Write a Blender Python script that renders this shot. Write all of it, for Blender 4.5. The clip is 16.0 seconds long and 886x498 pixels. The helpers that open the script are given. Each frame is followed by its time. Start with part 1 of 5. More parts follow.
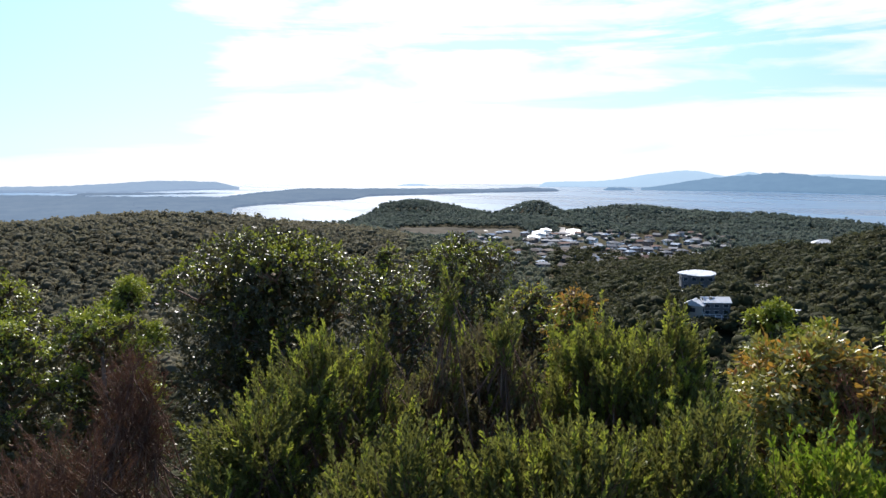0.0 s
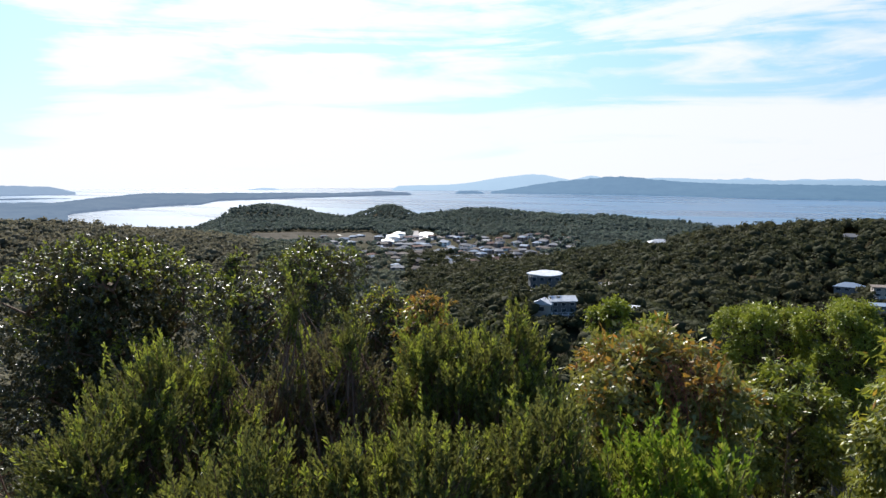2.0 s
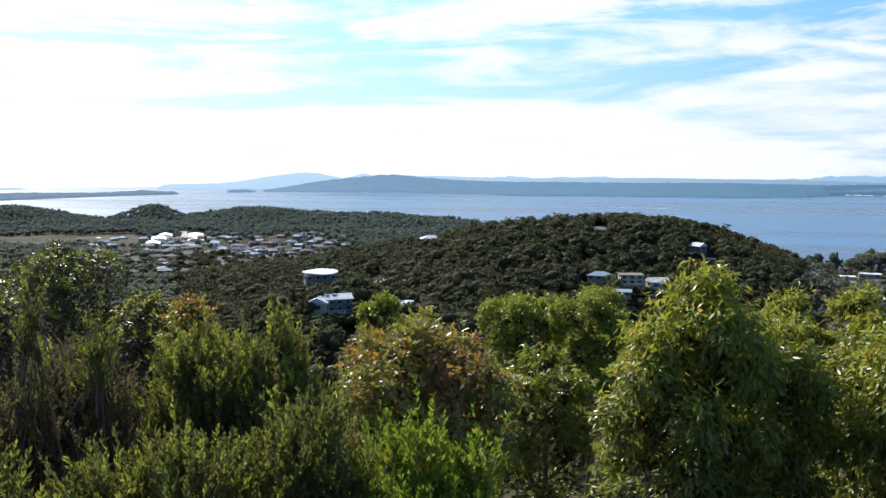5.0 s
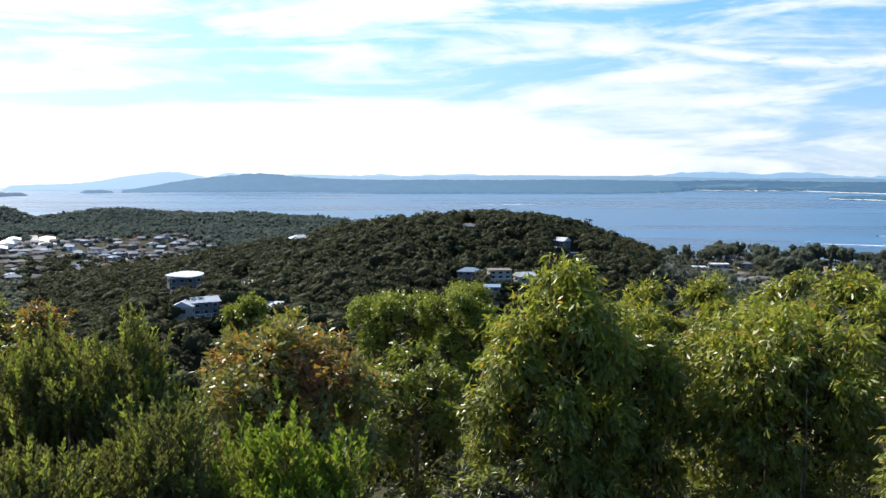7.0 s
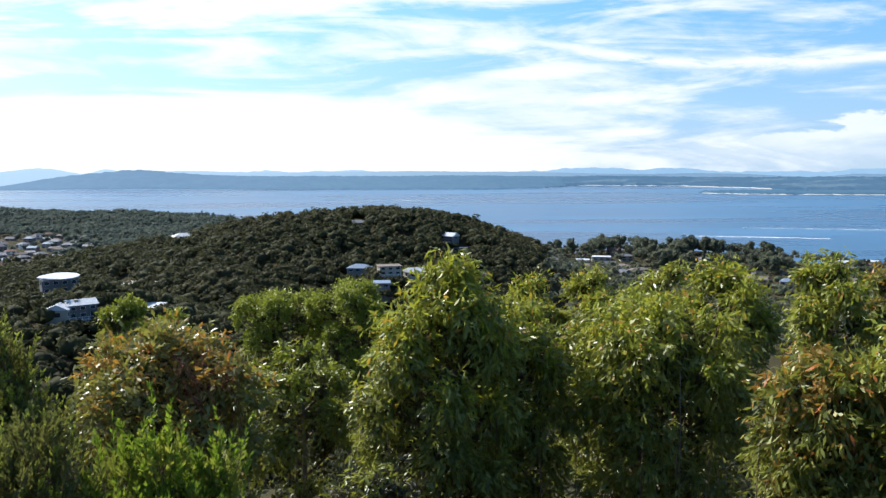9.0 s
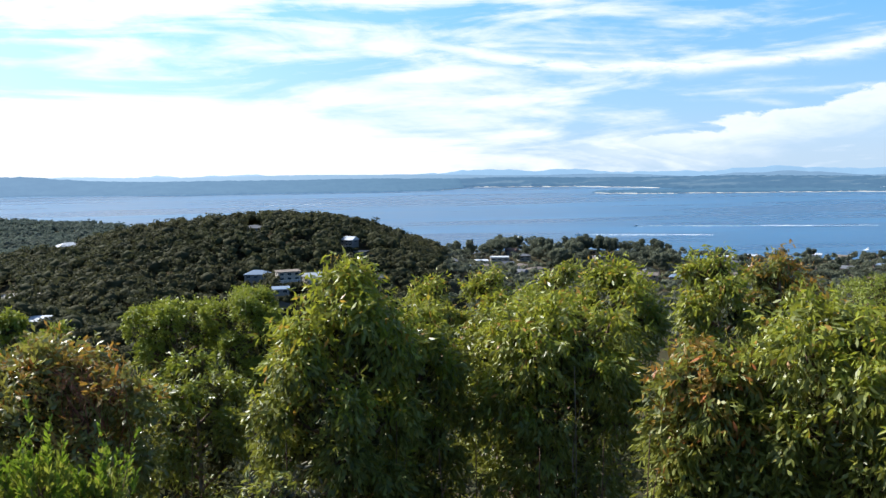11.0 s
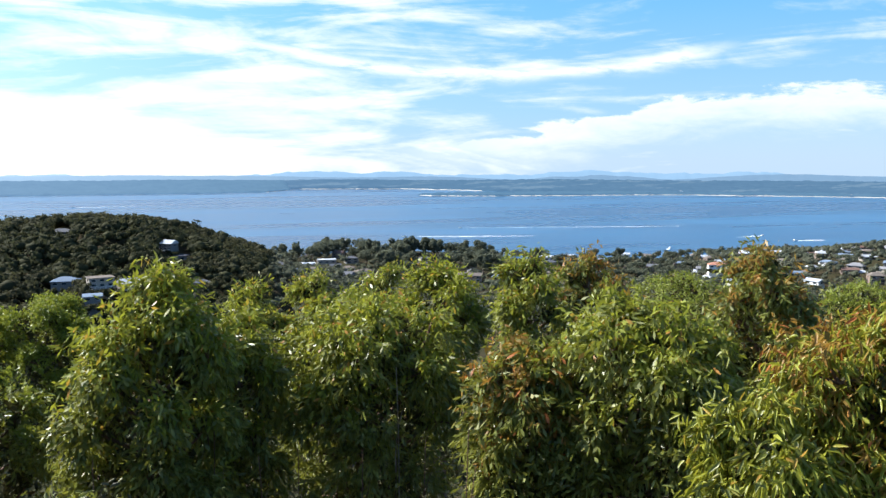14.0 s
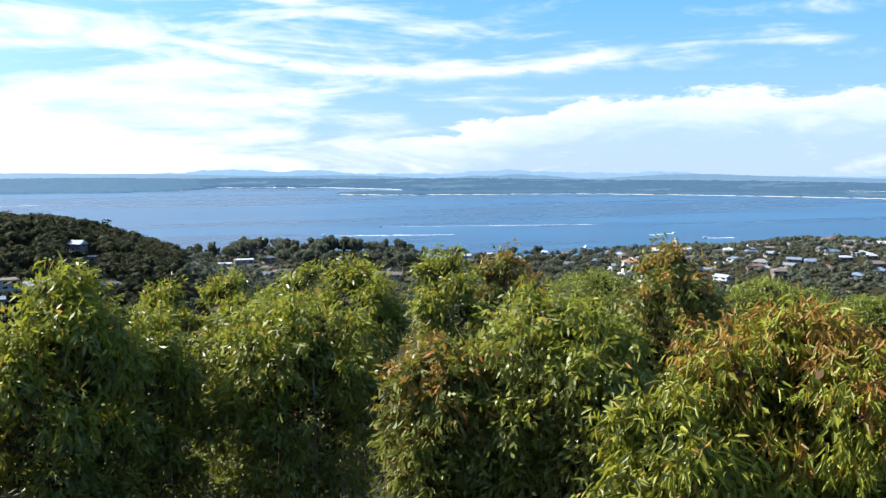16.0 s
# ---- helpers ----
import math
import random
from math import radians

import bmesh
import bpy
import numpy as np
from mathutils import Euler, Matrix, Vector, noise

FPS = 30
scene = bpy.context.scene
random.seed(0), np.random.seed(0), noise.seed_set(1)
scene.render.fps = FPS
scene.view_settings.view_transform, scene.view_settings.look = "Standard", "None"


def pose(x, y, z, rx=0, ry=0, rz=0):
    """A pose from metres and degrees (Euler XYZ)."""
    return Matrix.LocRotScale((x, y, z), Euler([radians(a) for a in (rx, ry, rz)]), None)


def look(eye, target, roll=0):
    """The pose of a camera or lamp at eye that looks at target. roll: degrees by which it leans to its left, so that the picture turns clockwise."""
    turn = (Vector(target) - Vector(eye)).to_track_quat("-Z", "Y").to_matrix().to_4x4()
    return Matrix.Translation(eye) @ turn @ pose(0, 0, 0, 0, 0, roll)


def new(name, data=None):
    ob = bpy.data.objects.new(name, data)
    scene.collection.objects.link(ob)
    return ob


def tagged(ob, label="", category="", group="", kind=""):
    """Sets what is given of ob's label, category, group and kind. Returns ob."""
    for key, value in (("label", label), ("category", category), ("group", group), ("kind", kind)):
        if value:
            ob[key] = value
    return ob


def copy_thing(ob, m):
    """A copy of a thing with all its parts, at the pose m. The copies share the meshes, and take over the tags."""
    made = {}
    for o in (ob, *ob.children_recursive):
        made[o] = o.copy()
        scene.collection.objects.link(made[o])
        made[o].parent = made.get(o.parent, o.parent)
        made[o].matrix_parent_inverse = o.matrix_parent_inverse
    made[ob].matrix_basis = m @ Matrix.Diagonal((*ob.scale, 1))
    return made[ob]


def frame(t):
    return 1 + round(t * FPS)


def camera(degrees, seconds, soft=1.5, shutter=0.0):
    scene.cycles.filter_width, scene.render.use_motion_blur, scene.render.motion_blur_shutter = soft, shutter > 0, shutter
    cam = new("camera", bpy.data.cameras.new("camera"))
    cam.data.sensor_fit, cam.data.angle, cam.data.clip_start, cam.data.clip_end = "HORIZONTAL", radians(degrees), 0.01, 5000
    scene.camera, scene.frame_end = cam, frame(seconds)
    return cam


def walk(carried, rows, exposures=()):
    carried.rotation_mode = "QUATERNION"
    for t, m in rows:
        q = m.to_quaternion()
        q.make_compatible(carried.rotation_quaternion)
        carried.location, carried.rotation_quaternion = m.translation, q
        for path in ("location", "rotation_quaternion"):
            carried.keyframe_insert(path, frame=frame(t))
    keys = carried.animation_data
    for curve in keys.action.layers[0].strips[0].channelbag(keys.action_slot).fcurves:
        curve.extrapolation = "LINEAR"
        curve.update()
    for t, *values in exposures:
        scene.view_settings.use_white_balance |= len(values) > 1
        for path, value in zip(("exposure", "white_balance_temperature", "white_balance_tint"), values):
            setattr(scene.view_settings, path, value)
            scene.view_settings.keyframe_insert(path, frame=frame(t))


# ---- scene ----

# ---------------------------------------------------------------- camera
EYE_Z = 122.0      # eye above the bay
ARM = 0.40         # the camera swings at arm's length round its holder
cam = camera(55.53, 16.0, soft=1.45)
PATH = [  # seconds, heading clockwise from +y, tilt down, lean
    (0.0, -39.52, 5.82, -0.05), (0.5, -36.58, 5.75, 0.44), (1.0, -33.93, 5.55, 0.56),
    (1.5, -31.86, 5.58, 0.31), (2.0, -29.56, 5.56, -0.00), (2.5, -27.21, 5.50, 0.22),
    (3.0, -24.76, 5.45, 0.43), (3.5, -22.42, 5.68, -0.28), (4.0, -19.59, 5.81, -0.37),
    (4.5, -16.94, 5.73, -0.06), (7.0, -5.44, 5.80, -0.14), (7.5, -4.23, 5.80, -0.14),
    (8.0, -2.23, 5.88, -0.25), (8.5, 0.04, 5.90, -0.14), (9.0, 2.10, 6.09, -0.16),
    (9.5, 3.93, 6.20, -0.13), (10.0, 5.56, 6.14, -0.36), (12.5, 15.04, 5.82, -0.13),
    (13.0, 17.37, 5.99, 0.35), (13.5, 19.31, 6.05, 0.32), (14.0, 20.73, 5.87, -0.04),
    (14.5, 22.27, 6.06, 0.33), (15.0, 23.33, 5.98, 0.19), (15.5, 24.64, 5.76, 0.15),
    (16.0, 26.20, 5.94, 0.19)]
rows = []
for t, yaw, tilt, lean in PATH:
    a = radians(yaw)
    rows.append((t, pose(ARM * math.sin(a), ARM * (math.cos(a) - 1), EYE_Z, 90 - tilt, 0, -yaw) @ pose(0, 0, 0, 0, 0, lean)))
walk(cam, rows, exposures=[(0.0, 0.84, 6350, 12), (2.5, 0.74, 6350, 11), (4.5, 0.86, 6300, 10), (9.0, 0.95, 6200, 10), (16.0, 1.1, 6200, 10)])

# ---------------------------------------------------------------- light
SUN_AZ, SUN_EL = -46.0, 39.0
SUN_DIR = (math.sin(radians(SUN_AZ)) * math.cos(radians(SUN_EL)), math.cos(radians(SUN_AZ)) * math.cos(radians(SUN_EL)), math.sin(radians(SUN_EL)))
sun = new("sun", bpy.data.lights.new("sun", "SUN"))
sun.data.energy, sun.data.angle, sun.data.color = 5.0, radians(0.6), (1.0, 0.95, 0.86)
sun.matrix_world = look((0, 0, 300), (-SUN_DIR[0] * 100, -SUN_DIR[1] * 100, 300 - SUN_DIR[2] * 100))


class Nodes:
    """Short-hand for a node tree."""

    def __init__(self, tree):
        self.tree = tree
        tree.nodes.clear()

    def add(self, kind, inputs=None, **props):
        n = self.tree.nodes.new(kind)
        for k, v in props.items():
            setattr(n, k, v)
        for k, v in (inputs or {}).items():
            self.put(n.inputs[k], v)
        return n

    def put(self, socket, v):
        if isinstance(v, bpy.types.NodeSocket):
            self.tree.links.new(v, socket)
        else:
            socket.default_value = v

    def math(self, op, a, b=0.0, c=0.0, clamp=False):
        n = self.add("ShaderNodeMath", {0: a, 1: b, 2: c}, operation=op, use_clamp=clamp)
        return n.outputs[0]

    def ramp(self, fac, stops):
        n = self.add("ShaderNodeValToRGB", {0: fac})
        e = n.color_ramp.elements
        while len(e) < len(stops):
            e.new(0.5)
        for k, (p, c) in zip(e, stops):
            k.position = p
            k.color = (c, c, c, 1) if isinstance(c, (int, float)) else (*c, 1)
        return n.outputs[0]

    def noise(self, scale, detail=4, rough=0.55, vector=None, distortion=0.0):
        ins = {"Scale": scale, "Detail": detail, "Roughness": rough, "Distortion": distortion}
        if vector is not None:
            ins["Vector"] = vector
        return self.add("ShaderNodeTexNoise", ins).outputs[0]

    def mix(self, fac, a, b, blend="MIX"):
        n = self.add("ShaderNodeMix", data_type="RGBA", blend_type=blend)
        self.put(n.inputs[0], fac)
        for k, v in ((6, a), (7, b)):
            self.put(n.inputs[k], v if isinstance(v, bpy.types.NodeSocket) else (*v, 1))
        return n.outputs[2]


world = bpy.data.worlds.new("sky")
scene.world = world
world.use_nodes = True
W = Nodes(world.node_tree)
sky = W.add("ShaderNodeTexSky", sky_type="NISHITA", sun_disc=False, sun_elevation=radians(SUN_EL), sun_rotation=radians(SUN_AZ), altitude=100.0, air_density=1.0, dust_density=0.6, ozone_density=2.0)
way = W.add("ShaderNodeTexCoord").outputs["Generated"]
split = W.add("ShaderNodeSeparateXYZ", {0: way})
dx, dy, dz = split.outputs[0], split.outputs[1], split.outputs[2]
DEG = 57.29578
az_ = W.math("MULTIPLY", W.math("ARCTAN2", dx, dy), DEG)     # heading
el_ = W.math("MULTIPLY", W.math("ARCSINE", dz), DEG)         # height above the horizon
up = W.math("MAXIMUM", el_, 0.0)


def plane(sx, sy, tilt, z=0.0):
    """The sky unrolled, for streaks along the horizon."""
    v = W.math("ADD", W.math("MULTIPLY", el_, sy), W.math("MULTIPLY", az_, tilt))
    return W.add("ShaderNodeCombineXYZ", {0: W.math("MULTIPLY", az_, sx), 1: v, 2: z}).outputs[0]


def fade(x, lo, hi):
    return W.add("ShaderNodeMapRange", {0: x, 1: lo, 2: hi, 3: 0.0, 4: 1.0}, interpolation_type="SMOOTHSTEP").outputs[0]


def bell(x, centre, width):
    q = W.math("DIVIDE", W.math("SUBTRACT", x, centre), width)
    return W.math("EXPONENT", W.math("MULTIPLY", W.math("MULTIPLY", q, q), -1.0))


toward = W.math("MAXIMUM", W.add("ShaderNodeVectorMath", {0: way, 1: SUN_DIR}, operation="DOT_PRODUCT").outputs["Value"], 0.0)
glow = W.math("POWER", toward, 14.0)
wide_glow = W.math("POWER", toward, 4.0)
ragged = W.noise(1.0, 6, 0.60, plane(0.16, 0.55, 0.03), 0.5)
streak = W.noise(1.0, 6, 0.56, plane(0.055, 0.42, -0.012, 3.7), 0.9)
fine = W.noise(1.0, 5, 0.62, plane(0.35, 1.6, 0.10, 8.1), 0.4)
# thin cloud: thick towards the sun, breaking up away from it
cover = W.math("ADD", W.math("MULTIPLY", streak, 1.35), W.math("MULTIPLY", ragged, 0.60))
cover = W.math("ADD", cover, W.math("MULTIPLY", fine, 0.16))
cover = W.math("ADD", cover, W.math("ADD", W.math("MULTIPLY", wide_glow, 0.40), W.math("MULTIPLY", glow, 0.45)))
cover = W.math("ADD", cover, W.math("MULTIPLY", bell(az_, -4.0, 26.0), 0.12))
cover = W.math("ADD", cover, W.math("MULTIPLY", W.math("MULTIPLY", fade(W.math("ADD", up, W.math("MULTIPLY", W.math("SUBTRACT", ragged, 0.5), 11.0)), 6.5, -1.5), 0.36), W.math("SUBTRACT", 1.0, W.math("MULTIPLY", fade(az_, -4.0, 18.0), 0.9))))
cover = W.math("SUBTRACT", cover, W.math("MULTIPLY", fade(az_, 12.0, 45.0), 0.10))
cover = W.math("SUBTRACT", cover, W.math("MULTIPLY", W.math("MULTIPLY", fade(az_, -51.0, -62.0), bell(up, 6.0, 4.6)), 0.95))
cover = W.math("SUBTRACT", cover, W.math("MULTIPLY", W.math("MULTIPLY", bell(az_, -18.0, 9.0), bell(up, 6.5, 3.5)), 0.13))
cover = W.math("SUBTRACT", cover, W.math("MULTIPLY", fade(up, 13.0, 32.0), 0.50))
thin = W.math("MULTIPLY", fade(cover, 0.98, 1.40), 0.94)
# a long bent streak of high cloud
arc = W.math("ADD", 5.9, W.math("MULTIPLY", W.math("POWER", W.math("ABSOLUTE", W.math("SUBTRACT", az_, 25.0)), 2.0), 0.0065))
arc = W.math("ADD", arc, W.math("MULTIPLY", W.math("SUBTRACT", ragged, 0.5), 1.3))
arc = W.math("MULTIPLY", bell(W.math("SUBTRACT", el_, arc), 0.0, 0.42), W.math("MULTIPLY", fade(az_, -4.0, 14.0), fade(az_, 41.0, 36.0)))
arc = W.math("MULTIPLY", arc, fade(fine, 0.22, 0.52))
# a bank of cloud that climbs away from the sun
lumps = W.math("ADD", W.math("MULTIPLY", W.math("SUBTRACT", W.noise(1.0, 6, 0.62, plane(0.24, 0.75, -0.02, 5.5), 0.3), 0.5), 3.6), W.math("MULTIPLY", W.math("SUBTRACT", fine, 0.5), 1.1))
crest = W.math("ADD", W.math("MULTIPLY", fade(az_, 15.0, 42.0), 3.6), 1.0)
under = W.math("SUBTRACT", W.math("ADD", crest, lumps), el_)
bank = W.math("MULTIPLY", W.math("MULTIPLY", fade(under, 0.0, 0.5), W.math("ADD", 0.16, W.math("MULTIPLY", fade(under, 3.4, 0.3), 0.84))), fade(az_, 13.0, 27.0))
thin = W.math("MAXIMUM", thin, W.math("MULTIPLY", wide_glow, 0.62))
cloud = W.math("MAXIMUM", thin, W.math("MAXIMUM", W.math("MULTIPLY", arc, 0.95), W.math("MULTIPLY", bank, 0.80)))
tone = W.ramp(W.math("MULTIPLY", up, 1 / 60.0), [(0.0, (0.47, 0.67, 0.88)), (0.055, (0.37, 0.64, 0.95)), (0.17, (0.19, 0.53, 0.97)), (0.30, (0.15, 0.36, 0.72)), (0.6, (0.08, 0.20, 0.46))])
air = W.add("ShaderNodeVectorMath", {0: tone, "Scale": 7.6}, operation="SCALE").outputs[0]
blue = W.mix(0.12, air, sky.outputs[0])
blue = W.add("ShaderNodeVectorMath", {0: blue, "Scale": W.math("ADD", 1.0, W.math("MULTIPLY", wide_glow, 1.6))}, operation="SCALE").outputs[0]
veil = W.math("ADD", W.math("MULTIPLY", glow, 5.0), W.math("MULTIPLY", wide_glow, 1.5))
white = W.add("ShaderNodeVectorMath", {0: (0.97, 0.99, 1.0), "Scale": W.math("ADD", veil, 8.2)}, operation="SCALE").outputs[0]
col = W.mix(cloud, blue, white)
bg = W.add("ShaderNodeBackground", {0: col, 1: 0.070})
W.tree.links.new(bg.outputs[0], W.add("ShaderNodeOutputWorld").inputs[0])

# ---------------------------------------------------------------- materials


def material(name):
    m = bpy.data.materials.new(name)
    m.use_nodes = True
    return m, Nodes(m.node_tree)


def finish(N, shader):
    N.tree.links.new(shader, N.add("ShaderNodeOutputMaterial").inputs[0])


def bump(N, height, strength, distance):
    return N.add("ShaderNodeBump", {"Height": height, "Strength": strength, "Distance": distance}).outputs[0]


def leaf_material(name, dark, light, tip, rough=0.42, through_light=0.35, spec=0.28):
    """Leaves: every leaf has its own tone, some old ones are yellow or brown; light shines through."""
    m, N = material(name)
    rnd = N.add("ShaderNodeNewGeometry").outputs["Random Per Island"]
    pos = N.add("ShaderNodeTexCoord").outputs["Object"]
    patch = N.noise(0.8, 2, 0.5, pos)
    a = N.mix(rnd, dark, light)
    b = N.mix(N.ramp(patch, [(0.40, 0.0), (0.65, 0.45)]), a, light)
    c = N.mix(N.ramp(rnd, [(0.90, 0.0), (0.97, 0.8)]), b, tip)
    p = N.add("ShaderNodeBsdfPrincipled", {"Base Color": c, "Roughness": rough, "Specular IOR Level": spec})
    t = N.add("ShaderNodeBsdfTranslucent", {"Color": N.mix(0.4, c, (light[0] * 1.3, light[1] * 1.2, light[2] * 0.6))})
    s = N.add("ShaderNodeMixShader", {0: through_light, 1: p.outputs[0], 2: t.outputs[0]})
    finish(N, s.outputs[0])
    return m


def bark_material(name, c1, c2):
    m, N = material(name)
    pos = N.add("ShaderNodeTexCoord").outputs["Object"]
    st = N.add("ShaderNodeMapping", {0: pos, "Scale": (1, 1, 0.2)}).outputs[0]
    n = N.noise(18, 5, 0.6, st)
    p = N.add("ShaderNodeBsdfPrincipled", {"Base Color": N.mix(N.ramp(n, [(0.35, 0.0), (0.65, 1.0)]), c1, c2), "Roughness": 0.85, "Normal": bump(N, n, 0.6, 0.01)})
    finish(N, p.outputs[0])
    return m


M_GUM = leaf_material("gum_leaf", (0.074, 0.086, 0.027), (0.248, 0.266, 0.046), (0.30, 0.26, 0.06), 0.42, 0.32, 0.42)
M_GUM_YOUNG = leaf_material("gum_young_leaf", (0.140, 0.182, 0.022), (0.300, 0.315, 0.040), (0.46, 0.18, 0.05), 0.40, 0.40, 0.22)
M_GUM_YELLOW = leaf_material("gum_yellow_leaf", (0.135, 0.160, 0.022), (0.345, 0.350, 0.042), (0.42, 0.22, 0.05), 0.40, 0.38, 0.26)
M_GUM_RED = leaf_material("gum_red_leaf", (0.20, 0.165, 0.028), (0.34, 0.19, 0.045), (0.44, 0.13, 0.045), 0.42, 0.36, 0.24)
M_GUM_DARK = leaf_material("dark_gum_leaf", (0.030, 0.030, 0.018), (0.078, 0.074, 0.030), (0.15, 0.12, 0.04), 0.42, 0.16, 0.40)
M_BRUSH = leaf_material("brush_leaf", (0.060, 0.066, 0.024), (0.150, 0.160, 0.044), (0.09, 0.07, 0.035), 0.5, 0.34)
M_BRUSH_TIP = leaf_material("brush_tip_leaf", (0.130, 0.165, 0.030), (0.260, 0.290, 0.048), (0.30, 0.28, 0.05), 0.46, 0.38)
M_BRUSH_DULL = leaf_material("dull_brush_leaf", (0.066, 0.058, 0.042), (0.130, 0.116, 0.066), (0.11, 0.075, 0.055), 0.55, 0.30)
M_GLOSSY = leaf_material("leathery_leaf", (0.112, 0.118, 0.030), (0.250, 0.244, 0.056), (0.32, 0.17, 0.045), 0.42, 0.34, 0.65)
M_VIVID = leaf_material("vivid_brush_leaf", (0.090, 0.150, 0.015), (0.175, 0.250, 0.024), (0.24, 0.27, 0.03), 0.46, 0.40)
M_DRY = leaf_material("dry_leaf", (0.065, 0.030, 0.022), (0.120, 0.060, 0.042), (0.05, 0.045, 0.02), 0.7, 0.20)
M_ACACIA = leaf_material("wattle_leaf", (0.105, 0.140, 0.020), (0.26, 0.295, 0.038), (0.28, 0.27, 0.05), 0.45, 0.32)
# Darkened leaf colour that carries the shade inside crowns and under shrubs.
M_SHADE_LEAF = leaf_material("shade_leaf", (0.036, 0.036, 0.020), (0.105, 0.100, 0.042), (0.11, 0.06, 0.035), 0.75, 0.18, 0.08)
M_BARK = bark_material("bark", (0.10, 0.075, 0.055), (0.26, 0.21, 0.17))
M_PALE_BARK = bark_material("pale_bark", (0.22, 0.19, 0.16), (0.42, 0.38, 0.33))
M_DEADTWIG = bark_material("dead_twig", (0.16, 0.05, 0.03), (0.30, 0.11, 0.06))
M_TWIG = bark_material("twig", (0.09, 0.045, 0.03), (0.17, 0.10, 0.06))


def canopy_material(name, dark, light, warm, shade=0.75, through_light=0.45):
    """Crowns of a wood seen from afar."""
    m, N = material(name)
    rnd = N.add("ShaderNodeNewGeometry").outputs["Random Per Island"]
    pos = N.add("ShaderNodeTexCoord").outputs["Object"]
    n1 = N.noise(0.11, 2, 0.5, pos)
    n2 = N.noise(0.013, 3, 0.6, pos)
    c = N.mix(rnd, dark, light)
    c = N.mix(N.ramp(n1, [(0.42, 0.0), (0.56, 0.85)]), c, light)
    c = N.mix(N.ramp(N.noise(0.17, 1, 0.5, pos), [(0.38, shade), (0.52, 0.0)]), c, tuple(0.75 * q for q in dark))
    c = N.mix(N.ramp(n2, [(0.45, 0.0), (0.70, 0.6)]), c, warm)
    p = N.add("ShaderNodeBsdfPrincipled", {"Base Color": c, "Roughness": 0.8, "Specular IOR Level": 0.08})
    t = N.add("ShaderNodeBsdfTranslucent", {"Color": c})
    finish(N, N.add("ShaderNodeMixShader", {0: through_light, 1: p.outputs[0], 2: t.outputs[0]}).outputs[0])
    return m


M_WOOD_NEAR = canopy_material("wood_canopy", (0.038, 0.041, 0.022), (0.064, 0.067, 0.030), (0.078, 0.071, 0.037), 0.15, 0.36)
# Paler copies of the wood canopy; distance haze is mixed into their base colours.
M_WOOD_SHORE = canopy_material("hazed_shore_canopy", (0.086, 0.098, 0.070), (0.148, 0.160, 0.104), (0.166, 0.158, 0.110), 0.35)
M_WOOD_RIDGE = canopy_material("hazed_ridge_canopy", (0.105, 0.098, 0.066), (0.165, 0.152, 0.096), (0.185, 0.158, 0.100), 0.3)
M_WOOD_FAR = canopy_material("hazed_far_canopy", (0.074, 0.096, 0.080), (0.096, 0.120, 0.098), (0.108, 0.122, 0.098), 0.2)

m, N = material("ground_cover")
pos = N.add("ShaderNodeTexCoord").outputs["Object"]
zz = N.add("ShaderNodeSeparateXYZ", {0: pos}).outputs[2]
g = N.mix(N.ramp(N.noise(0.9, 6, 0.6, pos), [(0.35, 0.0), (0.65, 1.0)]), (0.016, 0.014, 0.009), (0.034, 0.030, 0.016))
g = N.mix(N.ramp(N.noise(0.05, 5, 0.65, pos), [(0.36, 0.0), (0.56, 0.9)]), g, (0.026, 0.034, 0.014))
litter = N.add("ShaderNodeTexVoronoi", {"Vector": pos, "Scale": 16.0}).outputs["Color"]
litter = N.mix(N.add("ShaderNodeSeparateColor", {0: litter}).outputs[0], (0.022, 0.015, 0.010), (0.095, 0.068, 0.042))
g = N.mix(N.ramp(N.noise(0.55, 5, 0.65, pos), [(0.38, 0.0), (0.60, 0.85)]), g, litter)
g = N.mix(N.ramp(N.noise(1.7, 6, 0.7, pos), [(0.52, 0.0), (0.66, 0.7)]), g, (0.030, 0.040, 0.014))
wob = N.math("ADD", zz, N.math("MULTIPLY", N.noise(0.03, 3, 0.6, pos), 2.0))
g = N.mix(N.ramp(N.math("MULTIPLY", wob, 0.1), [(0.16, 1.0), (0.26, 0.0)]), g, (0.45, 0.40, 0.32))
p = N.add("ShaderNodeBsdfPrincipled", {"Base Color": g, "Roughness": 0.95, "Specular IOR Level": 0.03, "Normal": bump(N, N.noise(4.0, 6, 0.7, pos), 0.8, 0.08)})
finish(N, p.outputs[0])
M_GROUND = m

m, N = material("bay_water")
pos = N.add("ShaderNodeTexCoord").outputs["Object"]
rip = N.noise(0.35, 5, 0.65, N.add("ShaderNodeMapping", {0: pos, "Rotation": (0, 0, radians(20)), "Scale": (1.0, 0.45, 1)}).outputs[0])
lanes = N.noise(0.0045, 3, 0.5, N.add("ShaderNodeMapping", {0: pos, "Rotation": (0, 0, radians(-12)), "Scale": (0.22, 1.3, 1)}).outputs[0], 0.8)
fleck = N.noise(0.0016, 4, 0.55, N.add("ShaderNodeMapping", {0: pos, "Rotation": (0, 0, radians(8)), "Scale": (0.30, 1.9, 1)}).outputs[0], 1.2)
lanes = N.math("ADD", N.math("MULTIPLY", lanes, 0.45), N.math("MULTIPLY", fleck, 0.55))
deep = N.mix(N.ramp(lanes, [(0.42, 0.0), (0.50, 0.5), (0.58, 1.0)]), (0.006, 0.044, 0.104), (0.044, 0.126, 0.226))
rough = N.math("ADD", N.math("MULTIPLY", N.ramp(lanes, [(0.40, 0.0), (0.60, 1.0)]), 0.08), 0.25)
